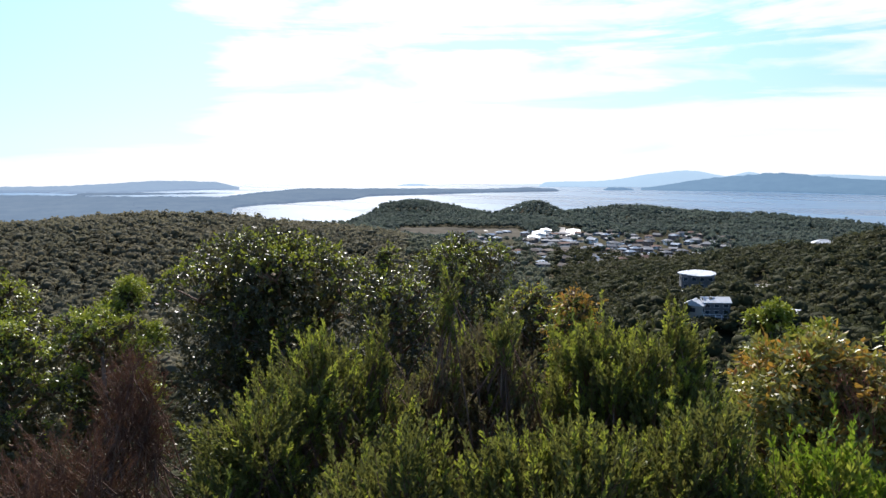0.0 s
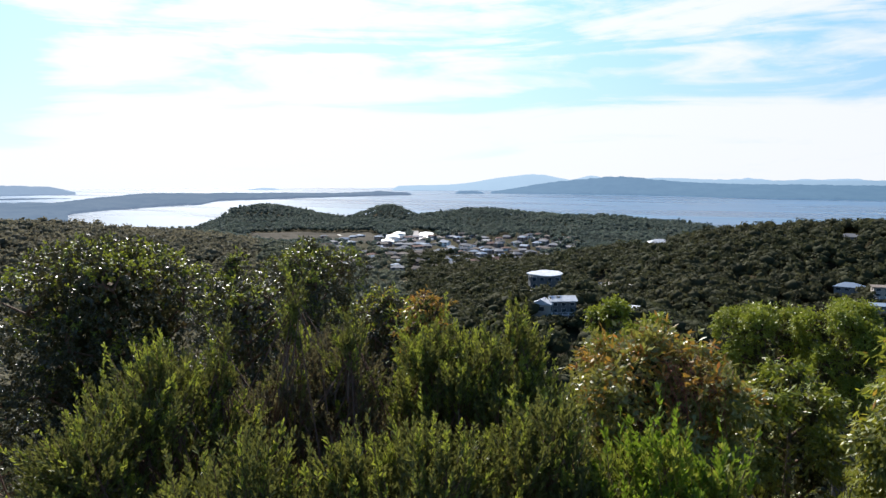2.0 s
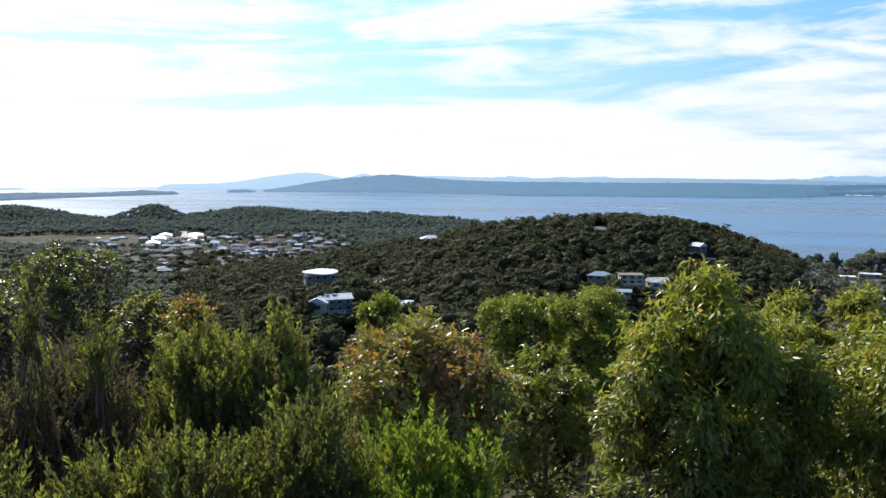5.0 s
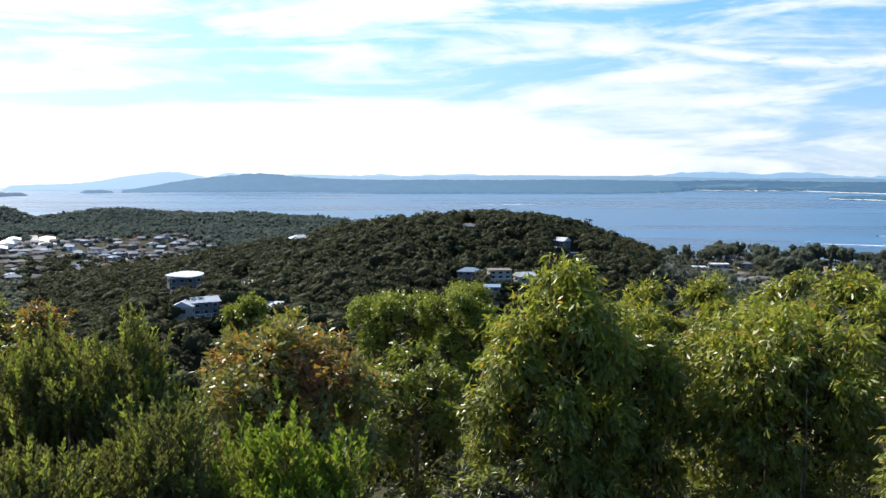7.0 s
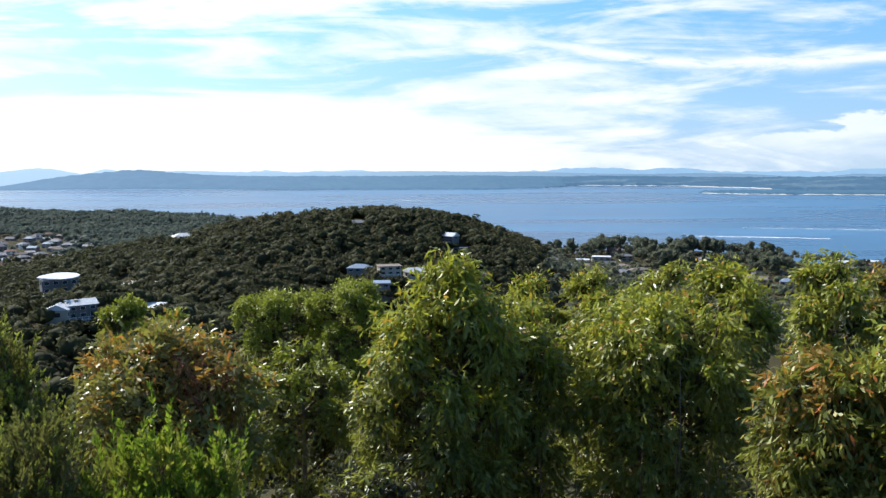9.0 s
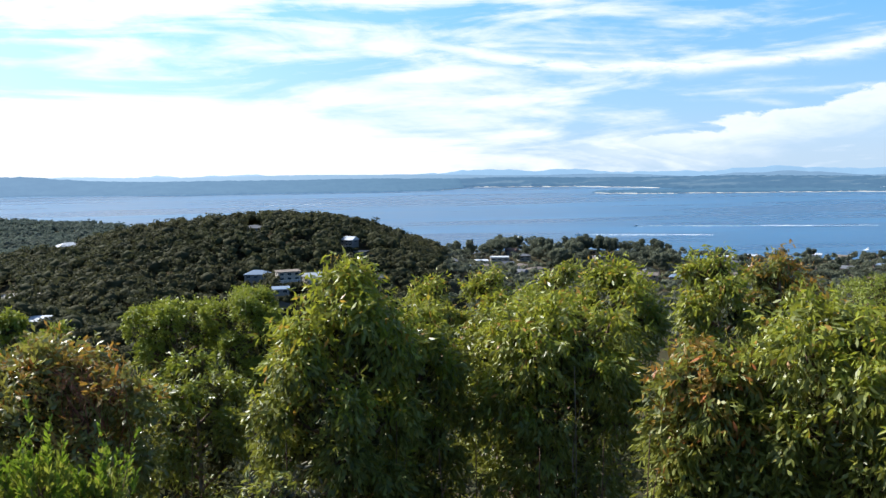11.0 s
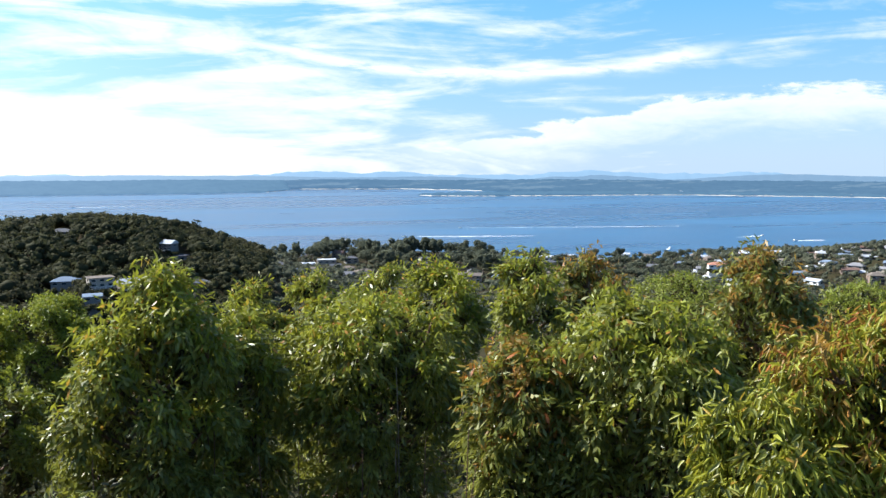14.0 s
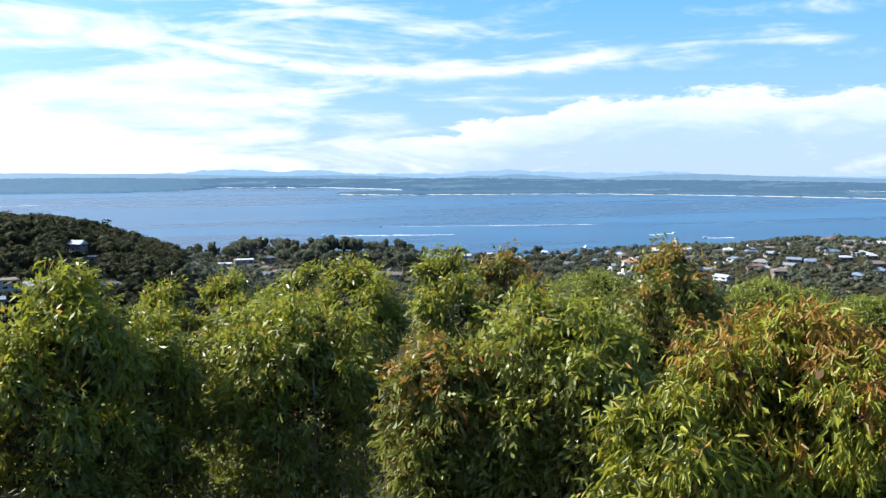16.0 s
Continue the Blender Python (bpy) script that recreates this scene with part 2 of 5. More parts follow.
p = N.add("ShaderNodeBsdfPrincipled", {"Base Color": deep, "Roughness": rough, "IOR": 1.33, "Specular IOR Level": 0.30, "Normal": bump(N, rip, 0.30, 0.30)})
finish(N, p.outputs[0])
M_WATER = m


def haze_glow_material(name, base, light, glow, east, field=None):
    """Far land with the air's haze painted on as emission, stronger on the sun's side."""
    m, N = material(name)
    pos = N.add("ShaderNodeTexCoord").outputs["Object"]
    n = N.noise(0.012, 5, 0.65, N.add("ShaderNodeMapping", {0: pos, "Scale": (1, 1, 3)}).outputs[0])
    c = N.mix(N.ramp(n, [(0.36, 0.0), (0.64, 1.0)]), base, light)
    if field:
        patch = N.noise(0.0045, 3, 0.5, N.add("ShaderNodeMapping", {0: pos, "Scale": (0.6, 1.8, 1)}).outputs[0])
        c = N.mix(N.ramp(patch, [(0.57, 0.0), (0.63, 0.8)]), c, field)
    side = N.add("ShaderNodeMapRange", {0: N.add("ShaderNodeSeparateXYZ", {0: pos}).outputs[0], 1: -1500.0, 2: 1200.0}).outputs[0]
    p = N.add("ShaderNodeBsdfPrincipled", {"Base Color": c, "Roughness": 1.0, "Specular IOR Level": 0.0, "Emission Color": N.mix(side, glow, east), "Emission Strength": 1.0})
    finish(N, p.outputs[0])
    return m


M_SHORE = haze_glow_material("far_shore_haze_glow", (0.010, 0.016, 0.020), (0.020, 0.030, 0.034), (0.112, 0.182, 0.270), (0.056, 0.116, 0.184))
M_FLATS = haze_glow_material("far_flats_haze_glow", (0.008, 0.013, 0.018), (0.016, 0.024, 0.030), (0.090, 0.152, 0.245), (0.052, 0.106, 0.172), (0.052, 0.062, 0.060))
M_LEFTLAND = haze_glow_material("low_land_haze_glow", (0.016, 0.024, 0.026), (0.036, 0.044, 0.042), (0.100, 0.138, 0.200), (0.100, 0.138, 0.200))
M_LEFTPALE = haze_glow_material("low_pale_haze_glow", (0.016, 0.024, 0.026), (0.03, 0.04, 0.04), (0.175, 0.235, 0.325), (0.175, 0.235, 0.325))
M_RANGE = haze_glow_material("far_range_haze_glow", (0.02, 0.03, 0.035), (0.03, 0.04, 0.045), (0.270, 0.370, 0.475), (0.108, 0.180, 0.268))
M_RANGE_PALE = haze_glow_material("farthest_range_haze_glow", (0.02, 0.03, 0.035), (0.03, 0.04, 0.045), (0.28, 0.375, 0.49), (0.170, 0.275, 0.395))


def plain(name, color, rough=0.6, metal=0.0, vary=0.12, scale=3.0, spec=0.5):
    m, N = material(name)
    pos = N.add("ShaderNodeTexCoord").outputs["Object"]
    n = N.noise(scale, 5, 0.6, pos)
    lo = tuple(c * (1 - vary) for c in color)
    hi = tuple(min(1, c * (1 + vary)) for c in color)
    p = N.add("ShaderNodeBsdfPrincipled", {"Base Color": N.mix(N.ramp(n, [(0.3, 0.0), (0.7, 1.0)]), lo, hi), "Roughness": rough, "Metallic": metal, "Specular IOR Level": spec})
    finish(N, p.outputs[0])
    return m


M_WHITE = plain("white_paint", (0.78, 0.77, 0.74), 0.6)
M_CREAM = plain("cream_render", (0.34, 0.305, 0.26), 0.8)
M_GREYWALL = plain("grey_cladding", (0.16, 0.162, 0.165), 0.7)
# Shade on walls turned from the sun, put into a dark wall colour.
M_SHADED_WALL = plain("shaded_wall", (0.105, 0.105, 0.11), 0.7)
M_BRICKWALL = plain("brick_wall", (0.23, 0.17, 0.14), 0.85)
M_ROOF_PALE = plain("pale_metal_roof", (0.43, 0.45, 0.48), 0.65, vary=0.22, scale=0.6, spec=0.15)
M_ROOF_LIGHT = plain("light_grey_roof", (0.22, 0.22, 0.23), 0.75, spec=0.06)
M_ROOF_ORANGE = plain("orange_tile_roof", (0.40, 0.20, 0.14), 0.85, spec=0.05)
M_ROOF_GREY = plain("grey_metal_roof", (0.13, 0.135, 0.15), 0.75, spec=0.06)
M_ROOF_BLUE = plain("blue_grey_roof", (0.17, 0.22, 0.29), 0.65, spec=0.08)
M_ROOF_TILE = plain("terracotta_roof", (0.17, 0.11, 0.09), 0.85, spec=0.05)
M_ROOF_TAN = plain("tan_roof", (0.17, 0.145, 0.125), 0.85, spec=0.05)
M_HALL = plain("white_metal_roof", (0.84, 0.84, 0.83), 0.45)
M_GLASS = plain("window_glass", (0.03, 0.04, 0.05), 0.08)
M_FRAME = plain("window_frame", (0.6, 0.6, 0.6), 0.5)
M_CONCRETE = plain("concrete", (0.34, 0.32, 0.30), 0.85, spec=0.1)
M_ROAD = plain("asphalt", (0.10, 0.10, 0.10), 0.9, spec=0.05)
M_FIELD = plain("dry_field", (0.078, 0.070, 0.056), 0.95, 0, 0.35, 0.02, 0.02)
M_SAND = plain("pale_sand", (0.50, 0.46, 0.40), 0.95, 0, 0.1, 0.02)
M_FOAM = plain("foam", (0.85, 0.88, 0.90), 0.8)

# ---------------------------------------------------------------- mesh helpers


def mesh_np(name, V, F, mat, smooth=False):
    V, F = np.asarray(V, np.float32), np.asarray(F, np.int32)
    me = bpy.data.meshes.new(name)
    me.vertices.add(len(V))
    me.vertices.foreach_set("co", V.ravel())
    k = F.shape[1]
    me.loops.add(F.size)
    me.loops.foreach_set("vertex_index", F.ravel())
    me.polygons.add(len(F))
    me.polygons.foreach_set("loop_start", np.arange(0, F.size, k, dtype=np.int32))
    me.polygons.foreach_set("loop_total", np.full(len(F), k, np.int32))
    if smooth:
        me.polygons.foreach_set("use_smooth", np.ones(len(F), bool))
    me.update(calc_edges=True)
    me.materials.append(mat)
    return me


def part_np(name, V, F, mat, parent=None, label="", smooth=False):
    ob = new(name, mesh_np(name, V, F, mat, smooth))
    ob.parent = parent
    return tagged(ob, label) if label else ob


def part(name, bm, mat, parent=None, label=""):
    me = bpy.data.meshes.new(name)
    bm.to_mesh(me)
    bm.free()
    me.materials.append(mat)
    ob = new(name, me)
    ob.parent = parent
    return tagged(ob, label) if label else ob


def polar(az, d):
    return d * math.sin(radians(az)), d * math.cos(radians(az))


def unit(v):
    return v / np.maximum(np.linalg.norm(v, axis=-1, keepdims=True), 1e-9)


rng = np.random.default_rng(11)

# smooth value noise on the plane, for land forms
_grid = np.random.default_rng(5).random((128, 128))


def wave(x, y, size):
    u, v = np.asarray(x) / size + 57.3, np.asarray(y) / size + 31.7
    i, j = np.floor(u).astype(int), np.floor(v).astype(int)
    a, b = u - i, v - j
    a, b = a * a * (3 - 2 * a), b * b * (3 - 2 * b)
    g = lambda p, q: _grid[p % 128, q % 128]
    return (g(i, j) * (1 - a) + g(i + 1, j) * a) * (1 - b) + (g(i, j + 1) * (1 - a) + g(i + 1, j + 1) * a) * b - 0.5


# ---------------------------------------------------------------- land forms
HILLS = [  # heading, distance, height, spread across (left, right), spread along
    (-2.0, 660, 79.3, 215, 124, 150),       # wooded hill before the bay
    (-22.0, 335, 69.6, 60, 78, 110),        # spur that carries the houses
    (-14.0, 520, 54, 90, 90, 120),        # saddle
    (-1.5, 492, 53, 42, 55, 45),          # shoulder with houses
    (-60.0, 900, 64, 330, 285, 190),      # wooded ridge at the edge of the flat
    (-41.5, 1880, 35, 85, 78, 150),
    (-33.4, 1840, 36, 48, 46, 120),
    (-27.3, 1760, 29, 70, 110, 150),
    (-21.0, 1680, 19, 130, 170, 140),
    (53.0, 900, 43, 140, 300, 190),       # rise with the far suburb
    (35.0, 420, 34, 120, 160, 150),
    (9.0, 430, 34, 90, 130, 110),
]


def coast(az):
    return np.interp(az, [-180, -75, -57, -55, -46, -43, -38.5, -36.2, -33.4, -31.3, -29, -20, -14, -8, -2, 5, 10, 20, 24, 34, 38, 45, 60, 100, 180],
                     [1650, 1650, 1650, 1500, 1500, 2050, 1980, 1760, 2000, 1780, 1950, 1850, 1720, 1300, 900, 880, 1060, 1110, 1020, 1010, 1080, 1180, 1300, 1800, 2500])


def height(x, y):
    x, y = np.asarray(x, float), np.asarray(y, float)
    r = np.hypot(x, y)
    az = np.degrees(np.arctan2(x, y))
    brow = np.clip((r - 2.6) / 6.4, 0, 1)
    parts = [122.4 * np.exp(-((r / 190) ** 1.5)) - 2.0 * brow * brow * (3 - 2 * brow), np.full_like(r, 6.0)]
    for a, d, h, sl, sr, sa in HILLS:
        ca, sn = math.cos(radians(a)), math.sin(radians(a))
        cross = x * ca - y * sn
        along = x * sn + y * ca - d
        s = np.where(cross < 0, sl, sr)
        parts.append(h * np.exp(-0.5 * ((cross / s) ** 2 + (along / sa) ** 2)))
    k = 5.0
    big = np.max(parts, axis=0)
    h = big + k * np.log(sum(np.exp((q - big) / k) for q in parts)) - k * 0.6
    h = h + np.clip((r - 30) / 200, 0, 1) * (wave(x, y, 60) * 5 + wave(x, y, 23) * 2.0) + np.clip(r / 20, 0, 1) * wave(x, y, 5) * 0.3
    h = np.maximum(h, 4.0)
    edge = coast(az) + wave(x, y, 140) * 90 + wave(x, y, 40) * 25
    m = np.clip((edge - r) / 45.0, -1, 1)
    return np.where(m > 0, np.minimum(h, 0.3 + m * 5 + m * m * 200), m * 4)


def ground_z(x, y):
    return float(height(np.array([x]), np.array([y]))[0])


# the ground: one sheet to the horizon
az = np.concatenate([np.arange(-180, -76, 4.0), np.arange(-76, 62, 0.6), np.arange(62, 180, 4.0)])
rr = np.concatenate([[0.0], np.geomspace(1.5, 2950, 250), [3400, 4000, 4980]])
A, R = np.meshgrid(np.radians(az), rr)
X, Y = R * np.sin(A), R * np.cos(A)
Z = height(X, Y)
V = np.stack([X, Y, Z], -1).reshape(-1, 3)
n_a = len(az)
i, j = np.meshgrid(np.arange(len(rr) - 1), np.arange(n_a), indexing="ij")
F = np.stack([i * n_a + j, i * n_a + (j + 1) % n_a, (i + 1) * n_a + (j + 1) % n_a, (i + 1) * n_a + j], -1).reshape(-1, 4)[:, ::-1]
ob = part_np("ground", V, F, M_GROUND, smooth=True)
tagged(ob, "leaf-littered hill ground falling to wooded land and sandy shores", "ground", kind="structure")

# the bay
a = np.radians(np.arange(0, 360, 1.0))
V = np.concatenate([[[0, 0, 0.0]], np.stack([4985 * np.sin(a), 4985 * np.cos(a), 0 * a], 1)])
F = np.array([[0, 1 + (k + 1) % 360, 1 + k] for k in range(360)])
ob = part_np("water", V, F, M_WATER)
tagged(ob, "wide calm blue bay with wind lanes", "water", kind="structure")


def land_strip(name, label, az0, az1, near, far, rise, mat, canopy=7.0, step=0.12, depth=26, taper=(0.5, 0.5)):
    """Low wooded land across the bay between two shores given as functions of the heading; rise(az, u) is its height."""
    az = np.arange(az0, az1 + 1e-6, step)
    u = np.concatenate([[0, 0.004, 0.008], np.linspace(0.02, 1, depth)])
    Az, U = np.meshgrid(az, u)
    nr = near(Az) + wave(Az * 40, U * 0, 30) * 40 + wave(Az * 40, U * 0, 9) * 14
    d = nr + (np.maximum(far(Az), nr + 15) - nr) * U
    a = np.radians(Az)
    x, y = d * np.sin(a), d * np.cos(a)
    top = rise(Az, U) + canopy * (0.75 + wave(x, y, 30) * 0.9 + wave(x, y, 13) * 0.7)
    z = np.where(U < 0.003, 0.05, np.where(U < 0.006, 1.4, top))
    end = np.sin(np.clip(np.minimum((Az - az0) / taper[0], (az1 - Az) / taper[1]), 0, 1) * 1.5708)
    z = np.where((U > 0.99) & (name != "backdrop"), 0.0, z * end)
    V = np.stack([x, y, z], -1).reshape(-1, 3)
    n = len(az)
    i, j = np.meshgrid(np.arange(len(u) - 1), np.arange(n - 1), indexing="ij")
    F = np.stack([i * n + j, i * n + j + 1, (i + 1) * n + j + 1, (i + 1) * n + j], -1).reshape(-1, 4)[:, ::-1]
    ob = part_np(name, V, F, mat, smooth=True)
    return tagged(ob, label, "distant land", kind="structure")


def bumps(az, *gs):
    return sum(h * np.exp(-0.5 * ((az - c) / w) ** 2) for c, h, w in gs)


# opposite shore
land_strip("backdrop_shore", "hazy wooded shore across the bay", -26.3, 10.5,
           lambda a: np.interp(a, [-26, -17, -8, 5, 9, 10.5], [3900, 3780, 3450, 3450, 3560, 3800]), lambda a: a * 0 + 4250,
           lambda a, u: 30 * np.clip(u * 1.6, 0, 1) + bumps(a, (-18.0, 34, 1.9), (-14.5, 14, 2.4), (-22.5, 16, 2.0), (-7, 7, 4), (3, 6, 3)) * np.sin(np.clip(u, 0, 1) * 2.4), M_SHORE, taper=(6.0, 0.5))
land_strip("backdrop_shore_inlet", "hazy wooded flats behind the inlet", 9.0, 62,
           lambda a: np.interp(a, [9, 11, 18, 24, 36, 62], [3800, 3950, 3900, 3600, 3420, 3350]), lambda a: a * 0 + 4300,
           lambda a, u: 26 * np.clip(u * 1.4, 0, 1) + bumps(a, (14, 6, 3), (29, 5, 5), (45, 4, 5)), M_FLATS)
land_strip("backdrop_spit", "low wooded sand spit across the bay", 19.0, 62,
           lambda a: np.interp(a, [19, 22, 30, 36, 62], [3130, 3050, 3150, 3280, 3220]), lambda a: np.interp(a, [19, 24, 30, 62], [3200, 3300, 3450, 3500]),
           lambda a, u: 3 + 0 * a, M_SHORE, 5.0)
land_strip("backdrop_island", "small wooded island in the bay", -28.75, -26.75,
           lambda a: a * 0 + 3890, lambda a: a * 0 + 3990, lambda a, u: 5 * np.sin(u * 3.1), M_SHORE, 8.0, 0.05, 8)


def beach(name, az0, az1, shore):
    """A strip of sand along a far shore."""
    az = np.arange(az0, az1, 0.1)
    nr = shore(az) + wave(az * 40, az * 0, 30) * 40 + wave(az * 40, az * 0, 9) * 14
    a = np.radians(az)
    broad = 7 + 9 * (wave(az * 10, az * 0, 14) + 0.5)
    rows_ = [(nr - broad, 0.05 + 0 * a), (nr - 2, 1.0 + 0 * a), (nr + 4, 2.6 + 0 * a)]
    V = np.concatenate([np.stack([d * np.sin(a), d * np.cos(a), z], 1) for d, z in rows_])
    n = len(az)
    i, j = np.meshgrid(np.arange(2), np.arange(n - 1), indexing="ij")
    F = np.stack([i * n + j, i * n + j + 1, (i + 1) * n + j + 1, (i + 1) * n + j], -1).reshape(-1, 4)[:, ::-1]
    return tagged(part_np(name, V, F, M_SAND), "narrow pale sand beach on the far shore", "beach", kind="structure")


beach("backdrop_beach_spit", 19.2, 61.5, lambda a: np.interp(a, [19, 22, 30, 36, 62], [3130, 3050, 3150, 3280, 3220]))
beach("backdrop_beach_cape", 8.9, 10.4, lambda a: np.interp(a, [-26, -17, -8, 5, 9, 10.5], [3900, 3780, 3450, 3450, 3560, 3800]))
beach("backdrop_beach_inlet", 10.6, 23.5, lambda a: np.interp(a, [9, 11, 18, 24, 36, 62], [3800, 3950, 3900, 3600, 3420, 3350]))
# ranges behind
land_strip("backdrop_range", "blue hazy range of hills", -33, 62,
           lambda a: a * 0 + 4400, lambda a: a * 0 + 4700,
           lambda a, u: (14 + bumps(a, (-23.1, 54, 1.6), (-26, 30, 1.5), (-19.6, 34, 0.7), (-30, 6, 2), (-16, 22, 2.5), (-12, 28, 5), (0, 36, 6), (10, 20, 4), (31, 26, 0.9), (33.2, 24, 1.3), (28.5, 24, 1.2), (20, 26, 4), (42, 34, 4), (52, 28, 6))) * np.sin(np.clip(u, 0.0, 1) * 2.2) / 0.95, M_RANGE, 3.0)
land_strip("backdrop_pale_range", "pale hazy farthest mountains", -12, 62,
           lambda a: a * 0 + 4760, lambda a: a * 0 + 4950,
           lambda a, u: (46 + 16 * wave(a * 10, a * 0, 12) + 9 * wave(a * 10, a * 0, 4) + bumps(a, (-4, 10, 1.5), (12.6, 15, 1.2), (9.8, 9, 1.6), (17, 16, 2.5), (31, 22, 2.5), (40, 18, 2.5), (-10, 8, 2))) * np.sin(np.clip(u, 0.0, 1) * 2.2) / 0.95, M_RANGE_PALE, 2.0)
# low land and long points towards the sun
def left_point(a):
    return np.interp(a, [-60, -54, -53.2, -50, -45.6, -44.6, -38, -33, -31.6], [2330, 2300, 2420, 2620, 2860, 3120, 3420, 3660, 3720])


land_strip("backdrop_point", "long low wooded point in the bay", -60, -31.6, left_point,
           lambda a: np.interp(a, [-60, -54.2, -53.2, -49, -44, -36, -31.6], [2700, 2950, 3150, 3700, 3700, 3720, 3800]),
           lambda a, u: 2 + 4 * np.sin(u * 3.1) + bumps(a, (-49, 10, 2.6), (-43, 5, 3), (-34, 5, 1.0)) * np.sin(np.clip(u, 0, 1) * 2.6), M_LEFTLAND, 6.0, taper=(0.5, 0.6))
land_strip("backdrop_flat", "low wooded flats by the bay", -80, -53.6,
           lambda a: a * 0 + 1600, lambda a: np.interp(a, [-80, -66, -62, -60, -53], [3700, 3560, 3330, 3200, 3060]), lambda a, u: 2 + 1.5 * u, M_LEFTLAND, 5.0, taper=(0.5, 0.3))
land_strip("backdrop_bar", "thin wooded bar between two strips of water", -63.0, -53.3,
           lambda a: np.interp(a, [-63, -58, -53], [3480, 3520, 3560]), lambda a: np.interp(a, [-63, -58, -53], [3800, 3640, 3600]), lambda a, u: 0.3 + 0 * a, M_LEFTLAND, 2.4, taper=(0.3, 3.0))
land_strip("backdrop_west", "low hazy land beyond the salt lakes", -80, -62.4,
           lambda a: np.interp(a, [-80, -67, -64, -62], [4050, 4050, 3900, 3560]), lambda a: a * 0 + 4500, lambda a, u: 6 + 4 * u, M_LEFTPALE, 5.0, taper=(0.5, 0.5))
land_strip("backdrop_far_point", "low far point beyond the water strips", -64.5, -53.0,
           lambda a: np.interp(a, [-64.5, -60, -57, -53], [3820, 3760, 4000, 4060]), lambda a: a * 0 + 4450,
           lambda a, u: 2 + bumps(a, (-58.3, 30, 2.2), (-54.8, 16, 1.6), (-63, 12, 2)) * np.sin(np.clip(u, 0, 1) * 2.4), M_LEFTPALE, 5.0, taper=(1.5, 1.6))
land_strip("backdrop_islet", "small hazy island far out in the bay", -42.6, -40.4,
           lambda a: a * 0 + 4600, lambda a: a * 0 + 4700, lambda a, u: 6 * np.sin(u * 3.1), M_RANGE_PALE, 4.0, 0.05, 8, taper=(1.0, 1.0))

# ---------------------------------------------------------------- woods


def ico(level):
    bm = bmesh.new()
    bmesh.ops.create_icosphere(bm, subdivisions=level, radius=1)
    v = np.array([q.co for q in bm.verts])
    f = np.array([[q.index for q in p.verts] for p in bm.faces])
    bm.free()
    return v, f


ROUGH_ICO = ico(1)


def wood(name, label, x, y, rad, tall, clumps, size, mat, seed, core_size=0.86, wild=0.50):
    """A wood as one object: every crown has a rough core and a coat of leaf sprays."""
    g = np.random.default_rng(seed)
    n = len(x)
    z = height(x, y)
    c = np.stack([x, y, z + tall - rad * 0.75], 1)
    s = np.stack([rad, rad, rad * g.uniform(0.55, 0.80, n)], 1)
    if core_size == 0:
        ICO = np.zeros((0, 3)), np.zeros((0, 3), int)
    else:
        ICO = ROUGH_ICO
    core = (ICO[0][None] * (0.80 + 0.11 * g.standard_normal((n, len(ICO[0]), 1)))) * s[:, None] * core_size + c[:, None]
    F1 = (ICO[1][None] + (np.arange(n) * len(ICO[0]))[:, None, None]).reshape(-1, 3)
    # leaf sprays sit in a few boughs per crown
    boughs = 7
    bd = unit(g.standard_normal((n, boughs, 3)) + np.array([0, 0, 0.45]))
    bc = bd * g.uniform(0.45, 0.8, (n, boughs, 1))
    pick = g.integers(0, boughs, (n, clumps))
    base = np.take_along_axis(bc, pick[..., None].repeat(3, -1), 1)
    off = unit(g.standard_normal((n, clumps, 3)) + np.array([0, 0, 0.25]))
    q = base + off * g.uniform(0.25, 0.52, (n, clumps, 1))
    P = q * s[:, None] + c[:, None]
    nrm = unit(off + 0.5 * unit(q) + wild * g.standard_normal(off.shape))
    t1 = unit(np.cross(nrm, g.standard_normal(nrm.shape)))
    t2 = np.cross(nrm, t1)
    L = size * g.uniform(0.6, 1.4, (n, clumps, 1)) * (rad / rad.mean())[:, None, None]
    tri = np.stack([P + t1 * L, P - t1 * L * 0.6 + t2 * L * 0.8, P - t1 * L * 0.5 - t2 * L * 0.8], 2)
    tri = tri[q[..., 2] > -0.30].reshape(-1, 3)      # crowns are bare beneath
    k = n * len(ICO[0])
    F2 = k + np.arange(len(tri)).reshape(-1, 3)
    ob = part_np(name, np.concatenate([core.reshape(-1, 3), tri]), np.concatenate([F1, F2]), mat, smooth=True)
    return tagged(ob, label, "wood", kind="stuff")


def crowns(n, small, big, seed):
    """Radii and heights: many small crowns, some broad ones that stand above them."""
    g = np.random.default_rng(seed)
    u = g.random(n)
    rad = small + (big - small) * u ** 1.7
    return rad, 5.0 + rad * g.uniform(0.75, 1.15, n)


CLEAR = []      # heading, distance, half width, half depth: ground kept free of trees


